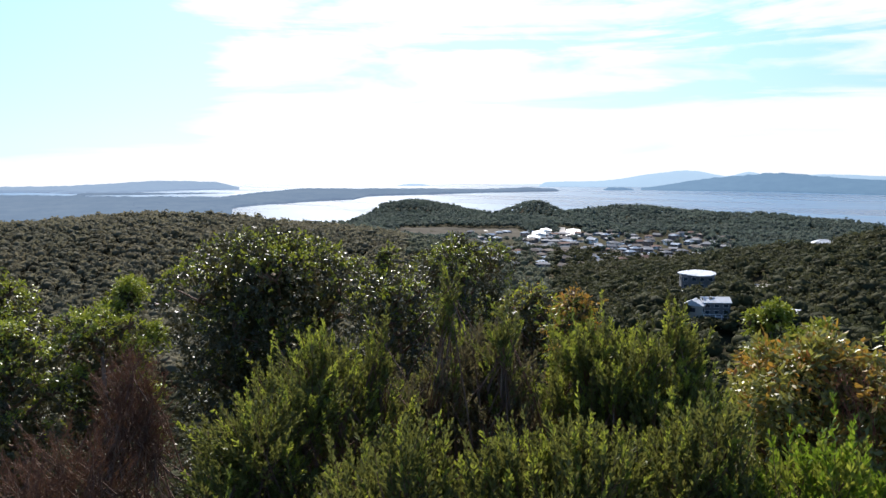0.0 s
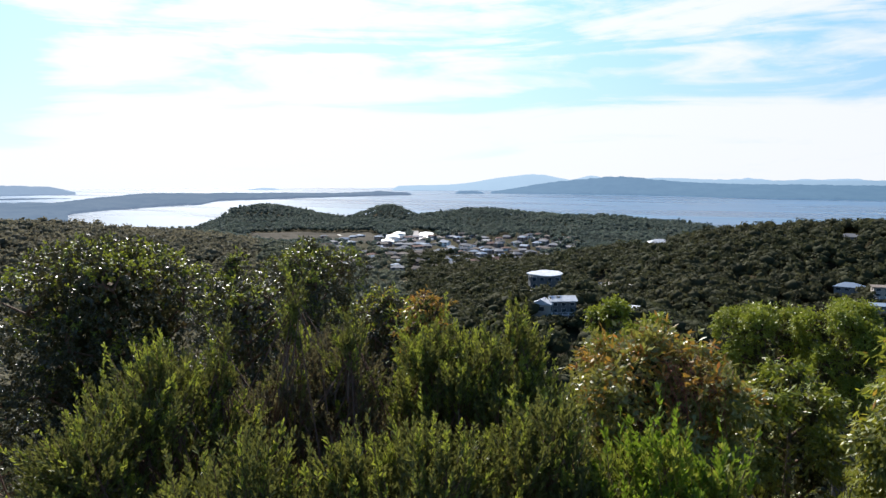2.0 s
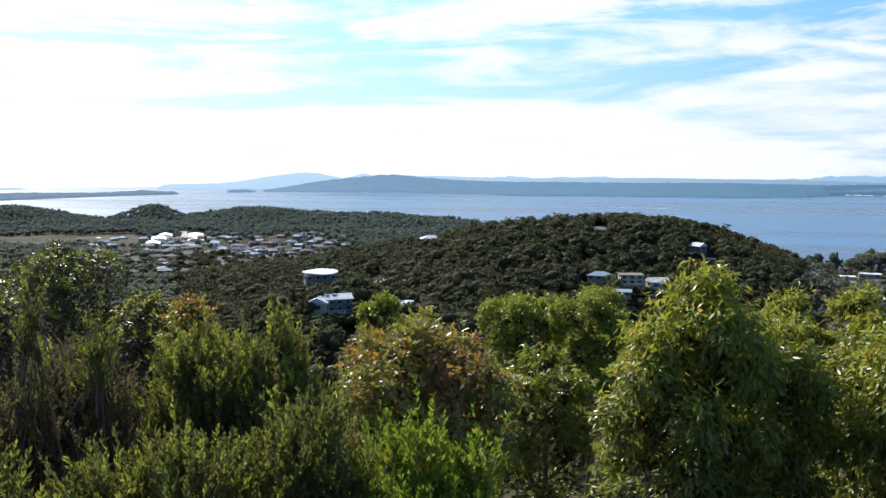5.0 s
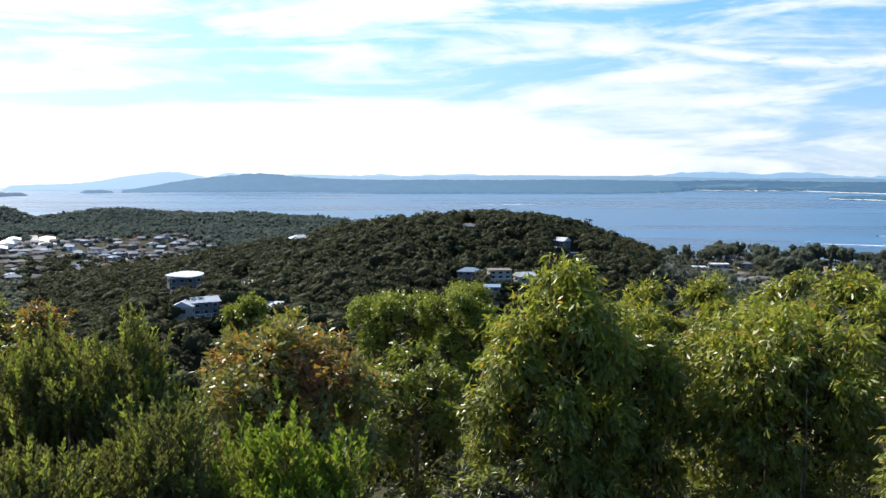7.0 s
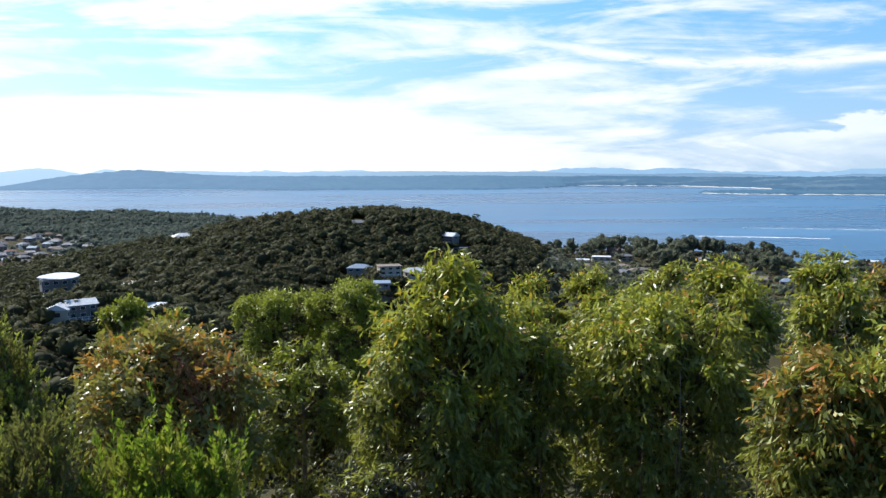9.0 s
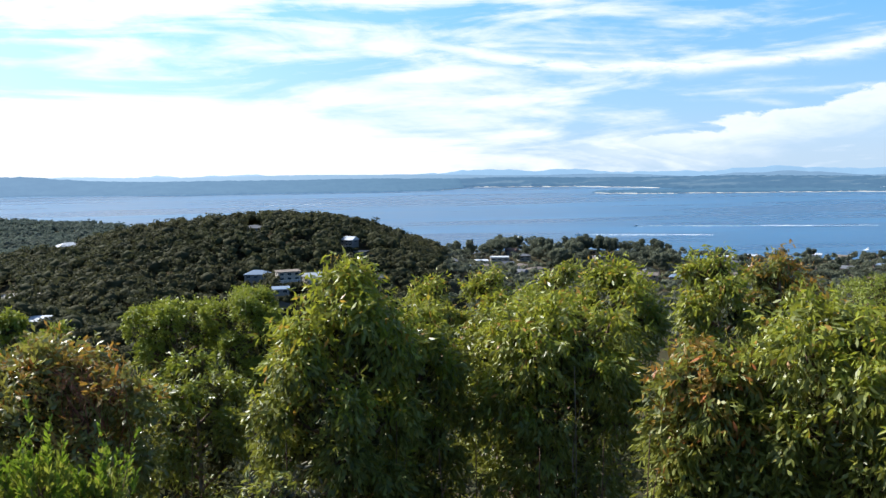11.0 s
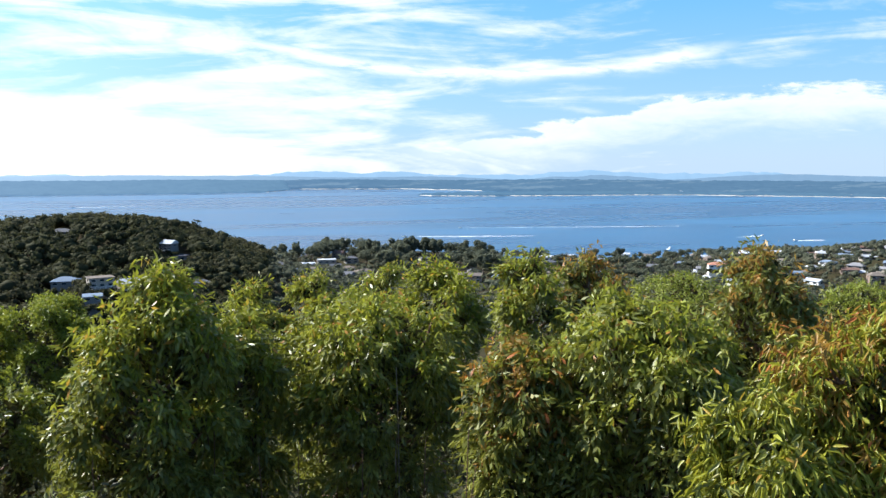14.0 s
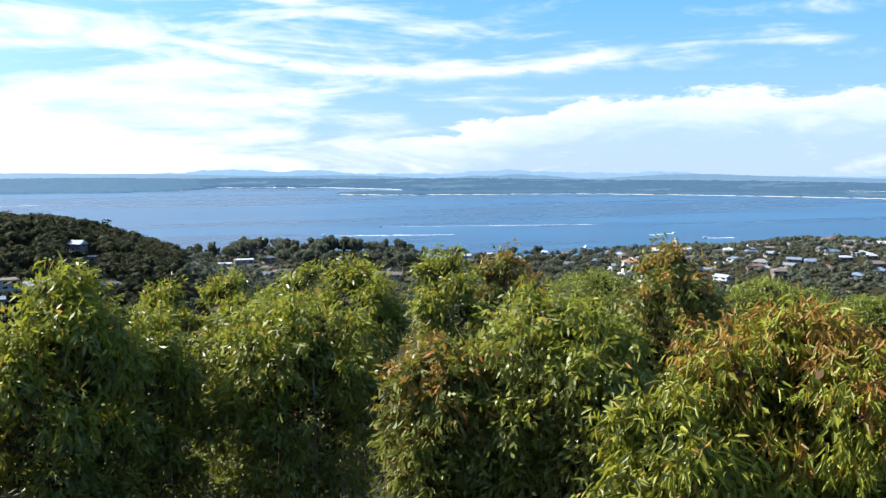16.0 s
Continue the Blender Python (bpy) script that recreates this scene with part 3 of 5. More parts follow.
def scatter(gap, a0, a1, d0, d1, keep, seed):
    """Uneven rows of trees over a sector; the far sides of the hills are thinner."""
    g = np.random.default_rng(seed)
    n = int(d1 / gap) + 1
    gx, gy = np.meshgrid(np.arange(-n, n + 1) * gap, np.arange(-n, n + 1) * gap)
    x = (gx + 0.5 * gap * (np.arange(2 * n + 1) % 2)[:, None]).ravel() + g.uniform(-0.42, 0.42, gx.size) * gap
    y = gy.ravel() + g.uniform(-0.42, 0.42, gx.size) * gap
    a, d = np.degrees(np.arctan2(x, y)), np.hypot(x, y)
    ok = (a > a0) & (a < a1) & (d > d0) & (d < d1)
    x, y, a, d = x[ok], y[ok], a[ok], d[ok]
    h = height(x, y)
    ok = (h > 4.5) & keep(a, d, x, y, g.random(len(x)))
    rim = np.full(len(x), -9.0)
    for f in np.linspace(0.25, 0.94, 18):
        rim = np.maximum(rim, (height(x * f, y * f) + 4 - EYE_Z) / (d * f))
    ok &= ((h + 13 - EYE_Z) / d > rim) | (g.random(len(x)) < 0.04)
    for ca, cd, w, dp in CLEAR:
        px, py = polar(ca, cd)
        cr = (x - px) * math.cos(radians(ca)) - (y - py) * math.sin(radians(ca))
        al = (x - px) * math.sin(radians(ca)) + (y - py) * math.cos(radians(ca))
        ok &= ~((np.abs(cr) < w) & (np.abs(al) < dp))
    return x[ok], y[ok]


def town(a, d):
    """How much houses thin the trees."""
    t = np.exp(-(((a + 29.2) / 8.6) ** 6) - ((d - 1165) / 190) ** 6)
    t = np.maximum(t, 0.45 * np.exp(-(((a + 29.5) / 7.0) ** 6) - ((d - 900) / 110) ** 6))
    t = np.maximum(t, np.exp(-(((a - 47) / 9.0) ** 4) - ((d - 860) / 190) ** 4) * 0.30)
    t = np.maximum(t, np.exp(-(((a - 22) / 15.0) ** 4) - ((d - 860) / 170) ** 4) * 0.9)
    return t


# ---------------------------------------------------------------- houses


def box(bm, x0, x1, y0, y1, z0, z1):
    v = [bm.verts.new(p) for p in ((x0, y0, z0), (x1, y0, z0), (x1, y1, z0), (x0, y1, z0), (x0, y0, z1), (x1, y0, z1), (x1, y1, z1), (x0, y1, z1))]
    for f in ((3, 2, 1, 0), (4, 5, 6, 7), (0, 1, 5, 4), (1, 2, 6, 5), (2, 3, 7, 6), (3, 0, 4, 7)):
        bm.faces.new([v[k] for k in f])


def roof_mesh(w, d, h, style, over=0.5):
    """A roof over a w x d house, its underside at z = 0."""
    bm = bmesh.new()
    x, y, t = w / 2 + over, d / 2 + over, 0.18
    if style == "flat":
        box(bm, -x, x, -y, y, 0, 0.35)
        return bm
    if style == "skillion":
        v = [bm.verts.new(p) for p in ((-x, -y, 0), (x, -y, 0), (x, y, h), (-x, y, h), (-x, -y, t), (x, -y, t), (x, y, h + t), (-x, y, h + t))]
        for f in ((3, 2, 1, 0), (4, 5, 6, 7), (0, 1, 5, 4), (1, 2, 6, 5), (2, 3, 7, 6), (3, 0, 4, 7)):
            bm.faces.new([v[k] for k in f])
        return bm
    if style == "round":
        n = 28
        rim = []
        for k in range(n):
            c, s = math.cos(6.2832 * k / n), math.sin(6.2832 * k / n)
            py = y * s * (1.0 if c > 0 else 1 + 0.45 * c)     # tapers to one end
            rim.append((x * c, py, 0.13 * (y + py)))
        lo = [bm.verts.new(p) for p in rim]
        hi = [bm.verts.new((p[0], p[1], p[2] + 0.4)) for p in rim]
        for k in range(n):
            bm.faces.new((lo[k], lo[(k + 1) % n], hi[(k + 1) % n], hi[k]))
        bm.faces.new(hi)
        bm.faces.new(lo[::-1])
        return bm
    inset = 0.0 if style == "gable" else min(x * 0.75, y)
    lo = [(-x, -y, 0), (x, -y, 0), (x, y, 0), (-x, y, 0)]
    v = [bm.verts.new(p) for p in lo] + [bm.verts.new((p[0], p[1], t)) for p in lo]
    r = [bm.verts.new((-x + inset, 0, h + t)), bm.verts.new((x - inset, 0, h + t))]
    for f in ((3, 2, 1, 0), (0, 1, 5, 4), (1, 2, 6, 5), (2, 3, 7, 6), (3, 0, 4, 7)):
        bm.faces.new([v[k] for k in f])
    bm.faces.new((v[4], v[5], r[1], r[0]))
    bm.faces.new((v[6], v[7], r[0], r[1]))
    bm.faces.new((v[5], v[6], r[1]))
    bm.faces.new((v[7], v[4], r[0]))
    return bm


GARDENS = []    # houses that stand in their gardens among trees


def house(name, label, az, d, w, dep, tall, style, roof_h, walls, roof, turn=0.0, el=None, group="", windows=3, storeys=1, fine=False, deck=False, keep_clear=True, front=11):
    """A house that faces the lookout, turned by some degrees. el gives the line of its eaves; without it, it stands on the ground."""
    x, y = polar(az, d)
    gz = ground_z(x, y)
    if el is None:
        floor = gz
    else:
        floor = EYE_Z + d * math.tan(radians(el)) - tall
    root = new(name)
    root.matrix_world = pose(x, y, floor, 0, 0, -az + turn)
    tagged(root, label, "house", group)
    foot = min(-0.3, gz - floor - 1.0)
    roof_w, roof_d = w, dep
    if style == "round":
        w, dep = w * 0.90, dep * 0.80
    bm = bmesh.new()
    box(bm, -w / 2, w / 2, -dep / 2, dep / 2, foot, tall)
    if style == "gable":
        for s in (-1, 1):
            q = [bm.verts.new((s * w / 2, -dep / 2, tall)), bm.verts.new((s * w / 2, dep / 2, tall)), bm.verts.new((s * w / 2, 0, tall + roof_h * 0.92))]
            bm.faces.new(q)
    part("wall", bm, walls, root)
    ro = part("roof", roof_mesh(roof_w, roof_d, roof_h, style), roof, root)
    ro.location.z = tall
    sh = tall / storeys
    for st in range(storeys):
        for k in range(windows):
            cx = (k + 0.5) / windows * w - w / 2
            ww, wh = w / windows * 0.55, min(1.5, sh * 0.55)
            z0 = st * sh + sh * 0.32
            bm = bmesh.new()
            box(bm, cx - ww / 2, cx + ww / 2, -dep / 2 - 0.06, -dep / 2 + 0.1, z0, z0 + wh)
            wi = part("window", bm, M_FRAME, root)
            bm = bmesh.new()
            m = 0.07
            box(bm, cx - ww / 2 + m, cx + ww / 2 - m, -dep / 2 - 0.075, -dep / 2 - 0.03, z0 + m, z0 + wh - m)
            part("pane", bm, M_GLASS, wi)
    for s in (-1, 1):
        bm = bmesh.new()
        box(bm, s * w / 2 - 0.06, s * w / 2 + 0.06, -1.2, 1.2, tall - sh * 0.7, tall - sh * 0.25)
        part("window", bm, M_GLASS, root, "dark side window")
    if deck:
        bm = bmesh.new()
        box(bm, -w / 2 - 0.6, w / 2 + 0.6, -dep / 2 - 3.0, -dep / 2 - 0.004, -0.25, 0.0)
        part("deck", bm, M_CONCRETE, root)
        n = 6
        for k in range(n):
            px = -w / 2 - 0.4 + (w + 0.8) * k / (n - 1)
            bm = bmesh.new()
            box(bm, px - 0.09, px + 0.09, -dep / 2 - 2.9, -dep / 2 - 2.72, min(foot, gz - floor - 4), 1.0)
            part("post", bm, M_WHITE, root)
        bm = bmesh.new()
        box(bm, -w / 2 - 0.5, w / 2 + 0.5, -dep / 2 - 2.86, -dep / 2 - 2.78, 0.95, 1.05)
        part("rail", bm, M_WHITE, root)
    if el is not None and d < 900:
        GARDENS.append((az, d, w, dep, floor))
    if keep_clear:
        CLEAR.append((az, d - front * 0.8, w / 2 + 0.5, dep * 0.5 + front))
    return root


# houses among the trees of the spur
house("house", "modern two-storey house with wide pale rounded roof", -22.65, 360, 14.5, 9.5, 5.6, "round", 0.4, M_SHADED_WALL, M_ROOF_PALE, 8, -7.3, windows=4, storeys=2, deck=True, front=13)
house("house", "white house with pale metal gable roofs", -21.5, 312, 9.5, 7, 4.6, "gable", 1.6, M_SHADED_WALL, M_ROOF_PALE, 14, -8.95, windows=3, storeys=2, deck=True, front=11)
house("house", "low wing with pale gable roof beside a white house", -22.75, 308, 6.0, 7, 3.2, "gable", 1.9, M_CREAM, M_ROOF_PALE, 75, -9.2, windows=2, front=6)
house("house", "small house with pale skillion roof behind trees", -17.1, 330, 7.0, 6, 3.4, "skillion", 0.9, M_GREYWALL, M_ROOF_PALE, -20, -9.4, windows=2, front=6)
house("house", "house with pale hipped roof on the saddle", -15.1, 705, 17, 11, 4.0, "hip", 2.6, M_CREAM, M_ROOF_PALE, 12, -4.95, front=24)
house("house", "house with orange tiled roof in the trees", -31.9, 750, 18, 11, 3.4, "hip", 2.6, M_CREAM, M_ROOF_ORANGE, 6, -7.9)
# houses on the wooded hill
house("house", "grey house near the wooded hilltop", -3.7, 624, 14, 9, 4.4, "hip", 2.0, M_GREYWALL, M_ROOF_GREY, -8, -4.25, windows=4, front=12)
house("house", "pale house beside the hilltop", -7.6, 655, 9, 8, 3.4, "hip", 1.6, M_CREAM, M_ROOF_TAN, 14, -4.1, front=3)
house("house", "house with blue-grey hipped roof below the hill", -3.6, 515, 14, 9, 2.8, "hip", 2.2, M_GREYWALL, M_ROOF_BLUE, -12, -7.3, front=9)
house("house", "cream two-storey flat-roofed house", -1.6, 495, 13, 10, 5.2, "flat", 0.4, M_CREAM, M_ROOF_TAN, 10, -7.2, windows=3, storeys=2, deck=True, front=9)
house("house", "cream house with pale gable roof", 0.15, 500, 11, 9, 3.4, "gable", 2.2, M_CREAM, M_ROOF_PALE, 24, -7.6, windows=2, front=7)
house("house", "small house with blue metal roof", -2.1, 470, 9, 6, 2.8, "skillion", 0.8, M_GREYWALL, M_ROOF_BLUE, 0, -8.35, windows=2, front=3)
# Grey on the next, white house is the shade of its front put into colour.
house("house", "tall white house with pale gable roof on the hillside", 2.6, 600, 10, 8, 4.4, "gable", 2.4, M_GREYWALL, M_ROOF_PALE, -35, -5.2, windows=3, storeys=2, deck=True, front=15)
house("house", "grey wing of the tall hillside house", 3.4, 590, 8, 8, 7.0, "flat", 0.3, M_GREYWALL, M_ROOF_GREY, -20, -6.0, windows=2, storeys=2, front=24)
house("house", "grey-roofed house below the hillside", 4.4, 530, 13, 8, 3.4, "hip", 1.8, M_BRICKWALL, M_ROOF_GREY, 10, -7.8, front=3)
# large white-roofed halls and the road at the edge of the village
for az_, d_, w_, l_ in ((-33.35, 1235, 18, 42), (-33.0, 1292, 20, 46), (-32.55, 1352, 18, 40), (-30.7, 1340, 22, 128)):
    house("hall", "long low hall with bright white metal roof", az_, d_, l_, w_, 4.2, "gable", 2.0, M_WHITE, M_HALL, 90, None, "white halls by the village", keep_clear=False)
    CLEAR.append((az_, d_ - 25, w_ / 2 + 3, l_ / 2 + 35))
house("hall", "far white building under the wooded knoll", -33.4, 1560, 14, 10, 4.0, "hip", 1.8, M_WHITE, M_HALL, 10, None, "white halls by the village", front=6)
house("hall", "far white building under the wooded knoll", -32.6, 1500, 22, 10, 4.0, "hip", 1.8, M_WHITE, M_HALL, -6, None, "white halls by the village", front=6)

WALLS = (M_WHITE, M_CREAM, M_BRICKWALL, M_BRICKWALL, M_GREYWALL)
ROOFS = (M_ROOF_GREY, M_ROOF_GREY, M_ROOF_GREY, M_ROOF_TAN, M_ROOF_TAN, M_ROOF_TAN, M_ROOF_TILE, M_ROOF_BLUE, M_ROOF_BLUE, M_ROOF_GREY)
WORDS = {M_ROOF_ORANGE.name: "orange tiled", M_ROOF_LIGHT.name: "light grey metal", M_ROOF_PALE.name: "pale metal", M_ROOF_GREY.name: "grey metal", M_ROOF_TAN.name: "tan tiled", M_ROOF_TILE.name: "terracotta tiled", M_ROOF_BLUE.name: "blue-grey metal"}
gh = np.random.default_rng(77)


def suburb(n, a0, a1, d0, d1, group, words, roofs=ROOFS, size=(11, 18), gap=21):
    placed = []
    tries = 0
    while len(placed) < n and tries < n * 30:
        tries += 1
        a_, d_ = gh.uniform(a0, a1), gh.uniform(d0, d1)
        x_, y_ = polar(a_, d_)
        z_ = ground_z(x_, y_)
        if z_ < 4 or any((x_ - p) ** 2 + (y_ - q) ** 2 < gap ** 2 for p, q in placed):
            continue
        placed.append((x_, y_))
        rf = roofs[int(gh.integers(len(roofs)))]
        wl = WALLS[int(gh.integers(len(WALLS)))]
        two = gh.random() < 0.3
        house("house" if two else "bungalow", WORDS[rf.name] + " roofed " + ("two-storey" if two else "single-storey") + " house " + words, a_, d_, gh.uniform(*size), gh.uniform(8, 11),
              5.6 if two else 3.0, ("hip", "gable")[int(gh.random() < 0.35)], gh.uniform(1.6, 2.6), wl, rf, gh.uniform(-40, 40), None, group, 2, 2 if two else 1, keep_clear=False)
        CLEAR.append((a_, d_ - 9, 5.0, 13))


LIGHT = (M_ROOF_LIGHT, M_ROOF_TAN, M_ROOF_GREY, M_ROOF_LIGHT, M_ROOF_TILE, M_ROOF_BLUE, M_ROOF_TAN)
suburb(150, -38, -20.5, 985, 1335, "houses of the village in the valley", "in the valley village", LIGHT, (10, 15), 17)
suburb(60, -37, -23, 830, 985, "houses of the village in the valley", "in the valley village", LIGHT, (10, 15), 20)
suburb(62, 8, 36, 730, 1010, "houses by the near shore", "among trees by the shore", size=(10, 15))
suburb(100, 36, 58, 740, 1080, "houses on the rise", "on the rise by the bay", (M_ROOF_PALE, M_ROOF_LIGHT, M_ROOF_TAN, M_ROOF_PALE, M_ROOF_TILE, M_ROOF_BLUE, M_ROOF_PALE), (9, 14), 17)
house("house", "large white house with pale hipped roof", 47.2, 800, 19, 11, 5.6, "hip", 2.6, M_WHITE, M_ROOF_PALE, 8, -6.75, windows=4, storeys=2)
for az_, d_, w_ in ((9.3, 880, 22), (11.2, 905, 26), (12.8, 925, 20)):
    house("shop", "low flat-roofed pale building by the car park", az_, d_, w_, 12, 4.2, "flat", 0.4, M_CREAM, M_ROOF_PALE, 6, None, "low buildings by the car park", front=16)
house("boat_house", "long white shed by the water", 27.8, 985, 17, 9, 4.0, "gable", 1.8, M_WHITE, M_ROOF_PALE, 4, None, "sheds by the water")
house("boat_house", "long white shed by the water", 29.2, 990, 15, 9, 4.0, "gable", 1.8, M_WHITE, M_ROOF_PALE, -4, None, "sheds by the water")


for az_, d_, w_, e_ in ((36.6, 3480, 26, -1.86), (39.3, 3560, 60, -1.80), (41.0, 3620, 44, -1.84), (42.3, 3560, 90, -1.80), (44.2, 3600, 36, -1.86), (53.0, 3560, 130, -1.72), (30.3, 3600, 24, -1.80), (24.5, 3760, 30, -1.66)):
    house("greenhouse", "long low white shed on the far flats", az_, d_, w_, 12, 5.0, "flat", 0.4, M_WHITE, M_HALL, 0, e_, "white sheds across the bay", 2, keep_clear=False)
for k in range(16):
    az_ = 45.5 + 7.0 * (k + gh.uniform(0, 0.8)) / 16
    house("beach_house", "tiny pale house on the far beach", az_, 3300 + gh.uniform(0, 60), gh.uniform(9, 16), 9, 5.0, "hip", 2.2, M_CREAM, (M_ROOF_TILE, M_ROOF_PALE, M_ROOF_LIGHT)[k % 3], gh.uniform(-20, 20), -2.02, "houses across the bay", 2, keep_clear=False)


for az_, w_ in ((31.7, 16), (32.9, 14)):
    house("boat_house", "long white shed by the water", az_, 985, w_, 9, 4.0, "gable", 1.8, M_WHITE, M_ROOF_PALE, 3, None, "sheds by the water")
house("bungalow", "single-storey house with a bright orange tiled roof", 38.9, 820, 16, 10, 3.2, "hip", 2.4, M_WHITE, M_ROOF_ORANGE, 10, -6.6, windows=3)


def slab(name, label, az, d, w, dep, mat, turn=0.0, category="road"):
    """A thin sheet of paving or bare soil that follows the ground."""
    nx, ny = 10, 14
    X, Y = np.meshgrid(np.linspace(-w / 2, w / 2, nx), np.linspace(-dep / 2, dep / 2, ny))
    t = radians(-az + turn)
    px, py = polar(az, d)
    x, y = px + X * math.cos(t) - Y * math.sin(t), py + X * math.sin(t) + Y * math.cos(t)
    z = height(x, y) + 0.6
    V = np.stack([x, y, z], -1).reshape(-1, 3)
    i, j = np.meshgrid(np.arange(ny - 1), np.arange(nx - 1), indexing="ij")
    F = np.stack([i * nx + j, i * nx + j + 1, (i + 1) * nx + j + 1, (i + 1) * nx + j], -1).reshape(-1, 4)
    ob = part_np(name, V, F, mat)
    CLEAR.append((az, d - 30, w / 2 + 2, dep / 2 + 36))
    return tagged(ob, label, category, kind="structure")


slab("road", "pale village road running towards the bay", -31.4, 1330, 11, 220, M_CONCRETE, 1)
slab("road_verge", "pale track along the bare field", -36.4, 1345, 5, 100, M_SAND, 8)
slab("road_street", "village street between the houses", -29.5, 1080, 240, 8, M_ROAD, -4)
slab("road_hill", "grey road cutting on the wooded saddle", -18.6, 560, 9, 60, M_CONCRETE, 35)
slab("field", "bare brown field beside the village", -38.3, 1330, 200, 210, M_FIELD, 2, "field")
slab("carpark", "grey car park by the near shore", 9.9, 905, 40, 30, M_CONCRETE, 2, "paving")

# ---------------------------------------------------------------- boats


def boat(label, az, d, length, wake, turn, sail=False):
    x, y = polar(az, d)
    root = new("sailing_boat" if sail else "motor_boat")
    root.matrix_world = pose(x, y, 0.0, 0, 0, turn)
    tagged(root, label, "boat")
    w = length * 0.16
    bm = bmesh.new()
    lo, hi = [], []
    for px, py in ((-0.5, -1), (0.15, -1), (0.5, 0), (0.15, 1), (-0.5, 1)):
        lo.append(bm.verts.new((px * length * 0.93, py * w * 0.7, -0.3)))
        hi.append(bm.verts.new((px * length, py * w, length * 0.12)))
    for k in range(5):
        bm.faces.new((lo[k], lo[(k + 1) % 5], hi[(k + 1) % 5], hi[k]))
    bm.faces.new(hi)
    part("hull", bm, M_WHITE, root)
    bm = bmesh.new()
    box(bm, -0.25 * length, 0.12 * length, -w * 0.6, w * 0.6, length * 0.12, length * 0.26)
    part("cabin", bm, M_WHITE, root)
    if sail:
        bm = bmesh.new()
        box(bm, -0.08, 0.08, -0.08, 0.08, 0, length * 1.3)
        part("mast", bm, M_FRAME, root)
        bm = bmesh.new()
        t = [(-0.1, 0.05, length * 1.25), (-0.1, 0.05, length * 0.3), (-length * 0.42, 0.05, length * 0.3)]
        a = [bm.verts.new(p) for p in t]
        b = [bm.verts.new((p[0], -0.05, p[2])) for p in t]
        bm.faces.new(a)
        bm.faces.new(b[::-1])
        for k in range(3):
            bm.faces.new((a[k], b[k], b[(k + 1) % 3], a[(k + 1) % 3]))
        part("sail", bm, M_WHITE, root)
    if wake:
        n = 40
        g = np.random.default_rng(int(d))
        s = np.linspace(0, 1, n)
        half = (0.9 + 2.6 * s) * (1 - 0.7 * s) * length * 0.22 * g.uniform(0.6, 1.2, n)
        V = np.concatenate([np.stack([-length * 0.4 - s * wake, half, 0 * s + 0.12], 1), np.stack([-length * 0.4 - s * wake, -half, 0 * s + 0.12], 1)])
        F = np.array([[k, k + 1, n + k + 1, n + k] for k in range(n - 1)])
        part_np("wake", V, F, M_FOAM, root, "white foaming wake")
    return root


boat("white motor boat with a long foaming wake", 18.1, 1385, 11, 210, 163)
boat("small white motor boat with a long wake", 21.9, 1570, 8, 420, 165)
boat("small white boat drifting near the shore", 35.9, 1235, 9, 14, 40)
boat("white sailing boat near the shore", 14.1, 1330, 9, 0, 60, True)
boat("white motor boat far out on the bay", 41.6, 1500, 8, 60, 10)
boat("small white motor boat with a short wake", 43.5, 1420, 9, 50, 168)
boat("white motor boat crossing far out", -3.0, 2500, 9, 160, 190)
# ---------------------------------------------------------------- plants close to the lookout


def leaf_blades(P, D, N, L, Wd, fold=0.25, bend=0.15):
    """Leaf blades folded along the midrib, from base P along D."""
    S = unit(np.cross(D, N))
    N = np.cross(S, D)
    L, Wd = L[:, None], Wd[:, None]
    b = P
    t = P + D * L - N * L * bend
    r1 = P + D * L * 0.30 + S * Wd * 0.5 + N * Wd * fold
    l1 = P + D * L * 0.30 - S * Wd * 0.5 + N * Wd * fold
    r2 = P + D * L * 0.68 + S * Wd * 0.38 + N * (Wd * fold - L * bend * 0.4)
    l2 = P + D * L * 0.68 - S * Wd * 0.38 + N * (Wd * fold - L * bend * 0.4)
    V = np.stack([b, r1, r2, t, l2, l1], 1).reshape(-1, 3)
    k = np.arange(len(P))[:, None] * 6
    F = np.concatenate([k + np.array([[0, 1, 2, 3]]), k + np.array([[0, 3, 4, 5]])], 0)
    return V, F


def leaf_slips(P, D, N, L, Wd):
    """Small leaves: one kite each."""
    S = unit(np.cross(D, N))
    L, Wd = L[:, None], Wd[:, None]
    V = np.stack([P, P + D * L * 0.55 + S * Wd * 0.5, P + D * L, P + D * L * 0.55 - S * Wd * 0.5], 1).reshape(-1, 3)
    return V, np.arange(len(V)).reshape(-1, 4)


def tubes(paths, sides=6):
    """Tapered limbs: each path is (points, radii)."""
    Vs, Fs, k = [], [], 0
    for pts, rad in paths:
        pts = np.asarray(pts, float)
        d = unit(np.gradient(pts, axis=0))
        s = unit(np.cross(d, [0.3, 0.9, 0.1]))
        w = np.cross(d, s)
        a = np.linspace(0, 2 * np.pi, sides, endpoint=False)
        ring = pts[:, None] + np.asarray(rad)[:, None, None] * (np.cos(a)[None, :, None] * s[:, None] + np.sin(a)[None, :, None] * w[:, None])
        Vs.append(ring.reshape(-1, 3))
        n = len(pts)
        i, j = np.meshgrid(np.arange(n - 1), np.arange(sides), indexing="ij")
        Fs.append(k + np.stack([i * sides + j, i * sides + (j + 1) % sides, (i + 1) * sides + (j + 1) % sides, (i + 1) * sides + j], -1).reshape(-1, 4))
        k += n * sides
    return np.concatenate(Vs), np.concatenate(Fs)


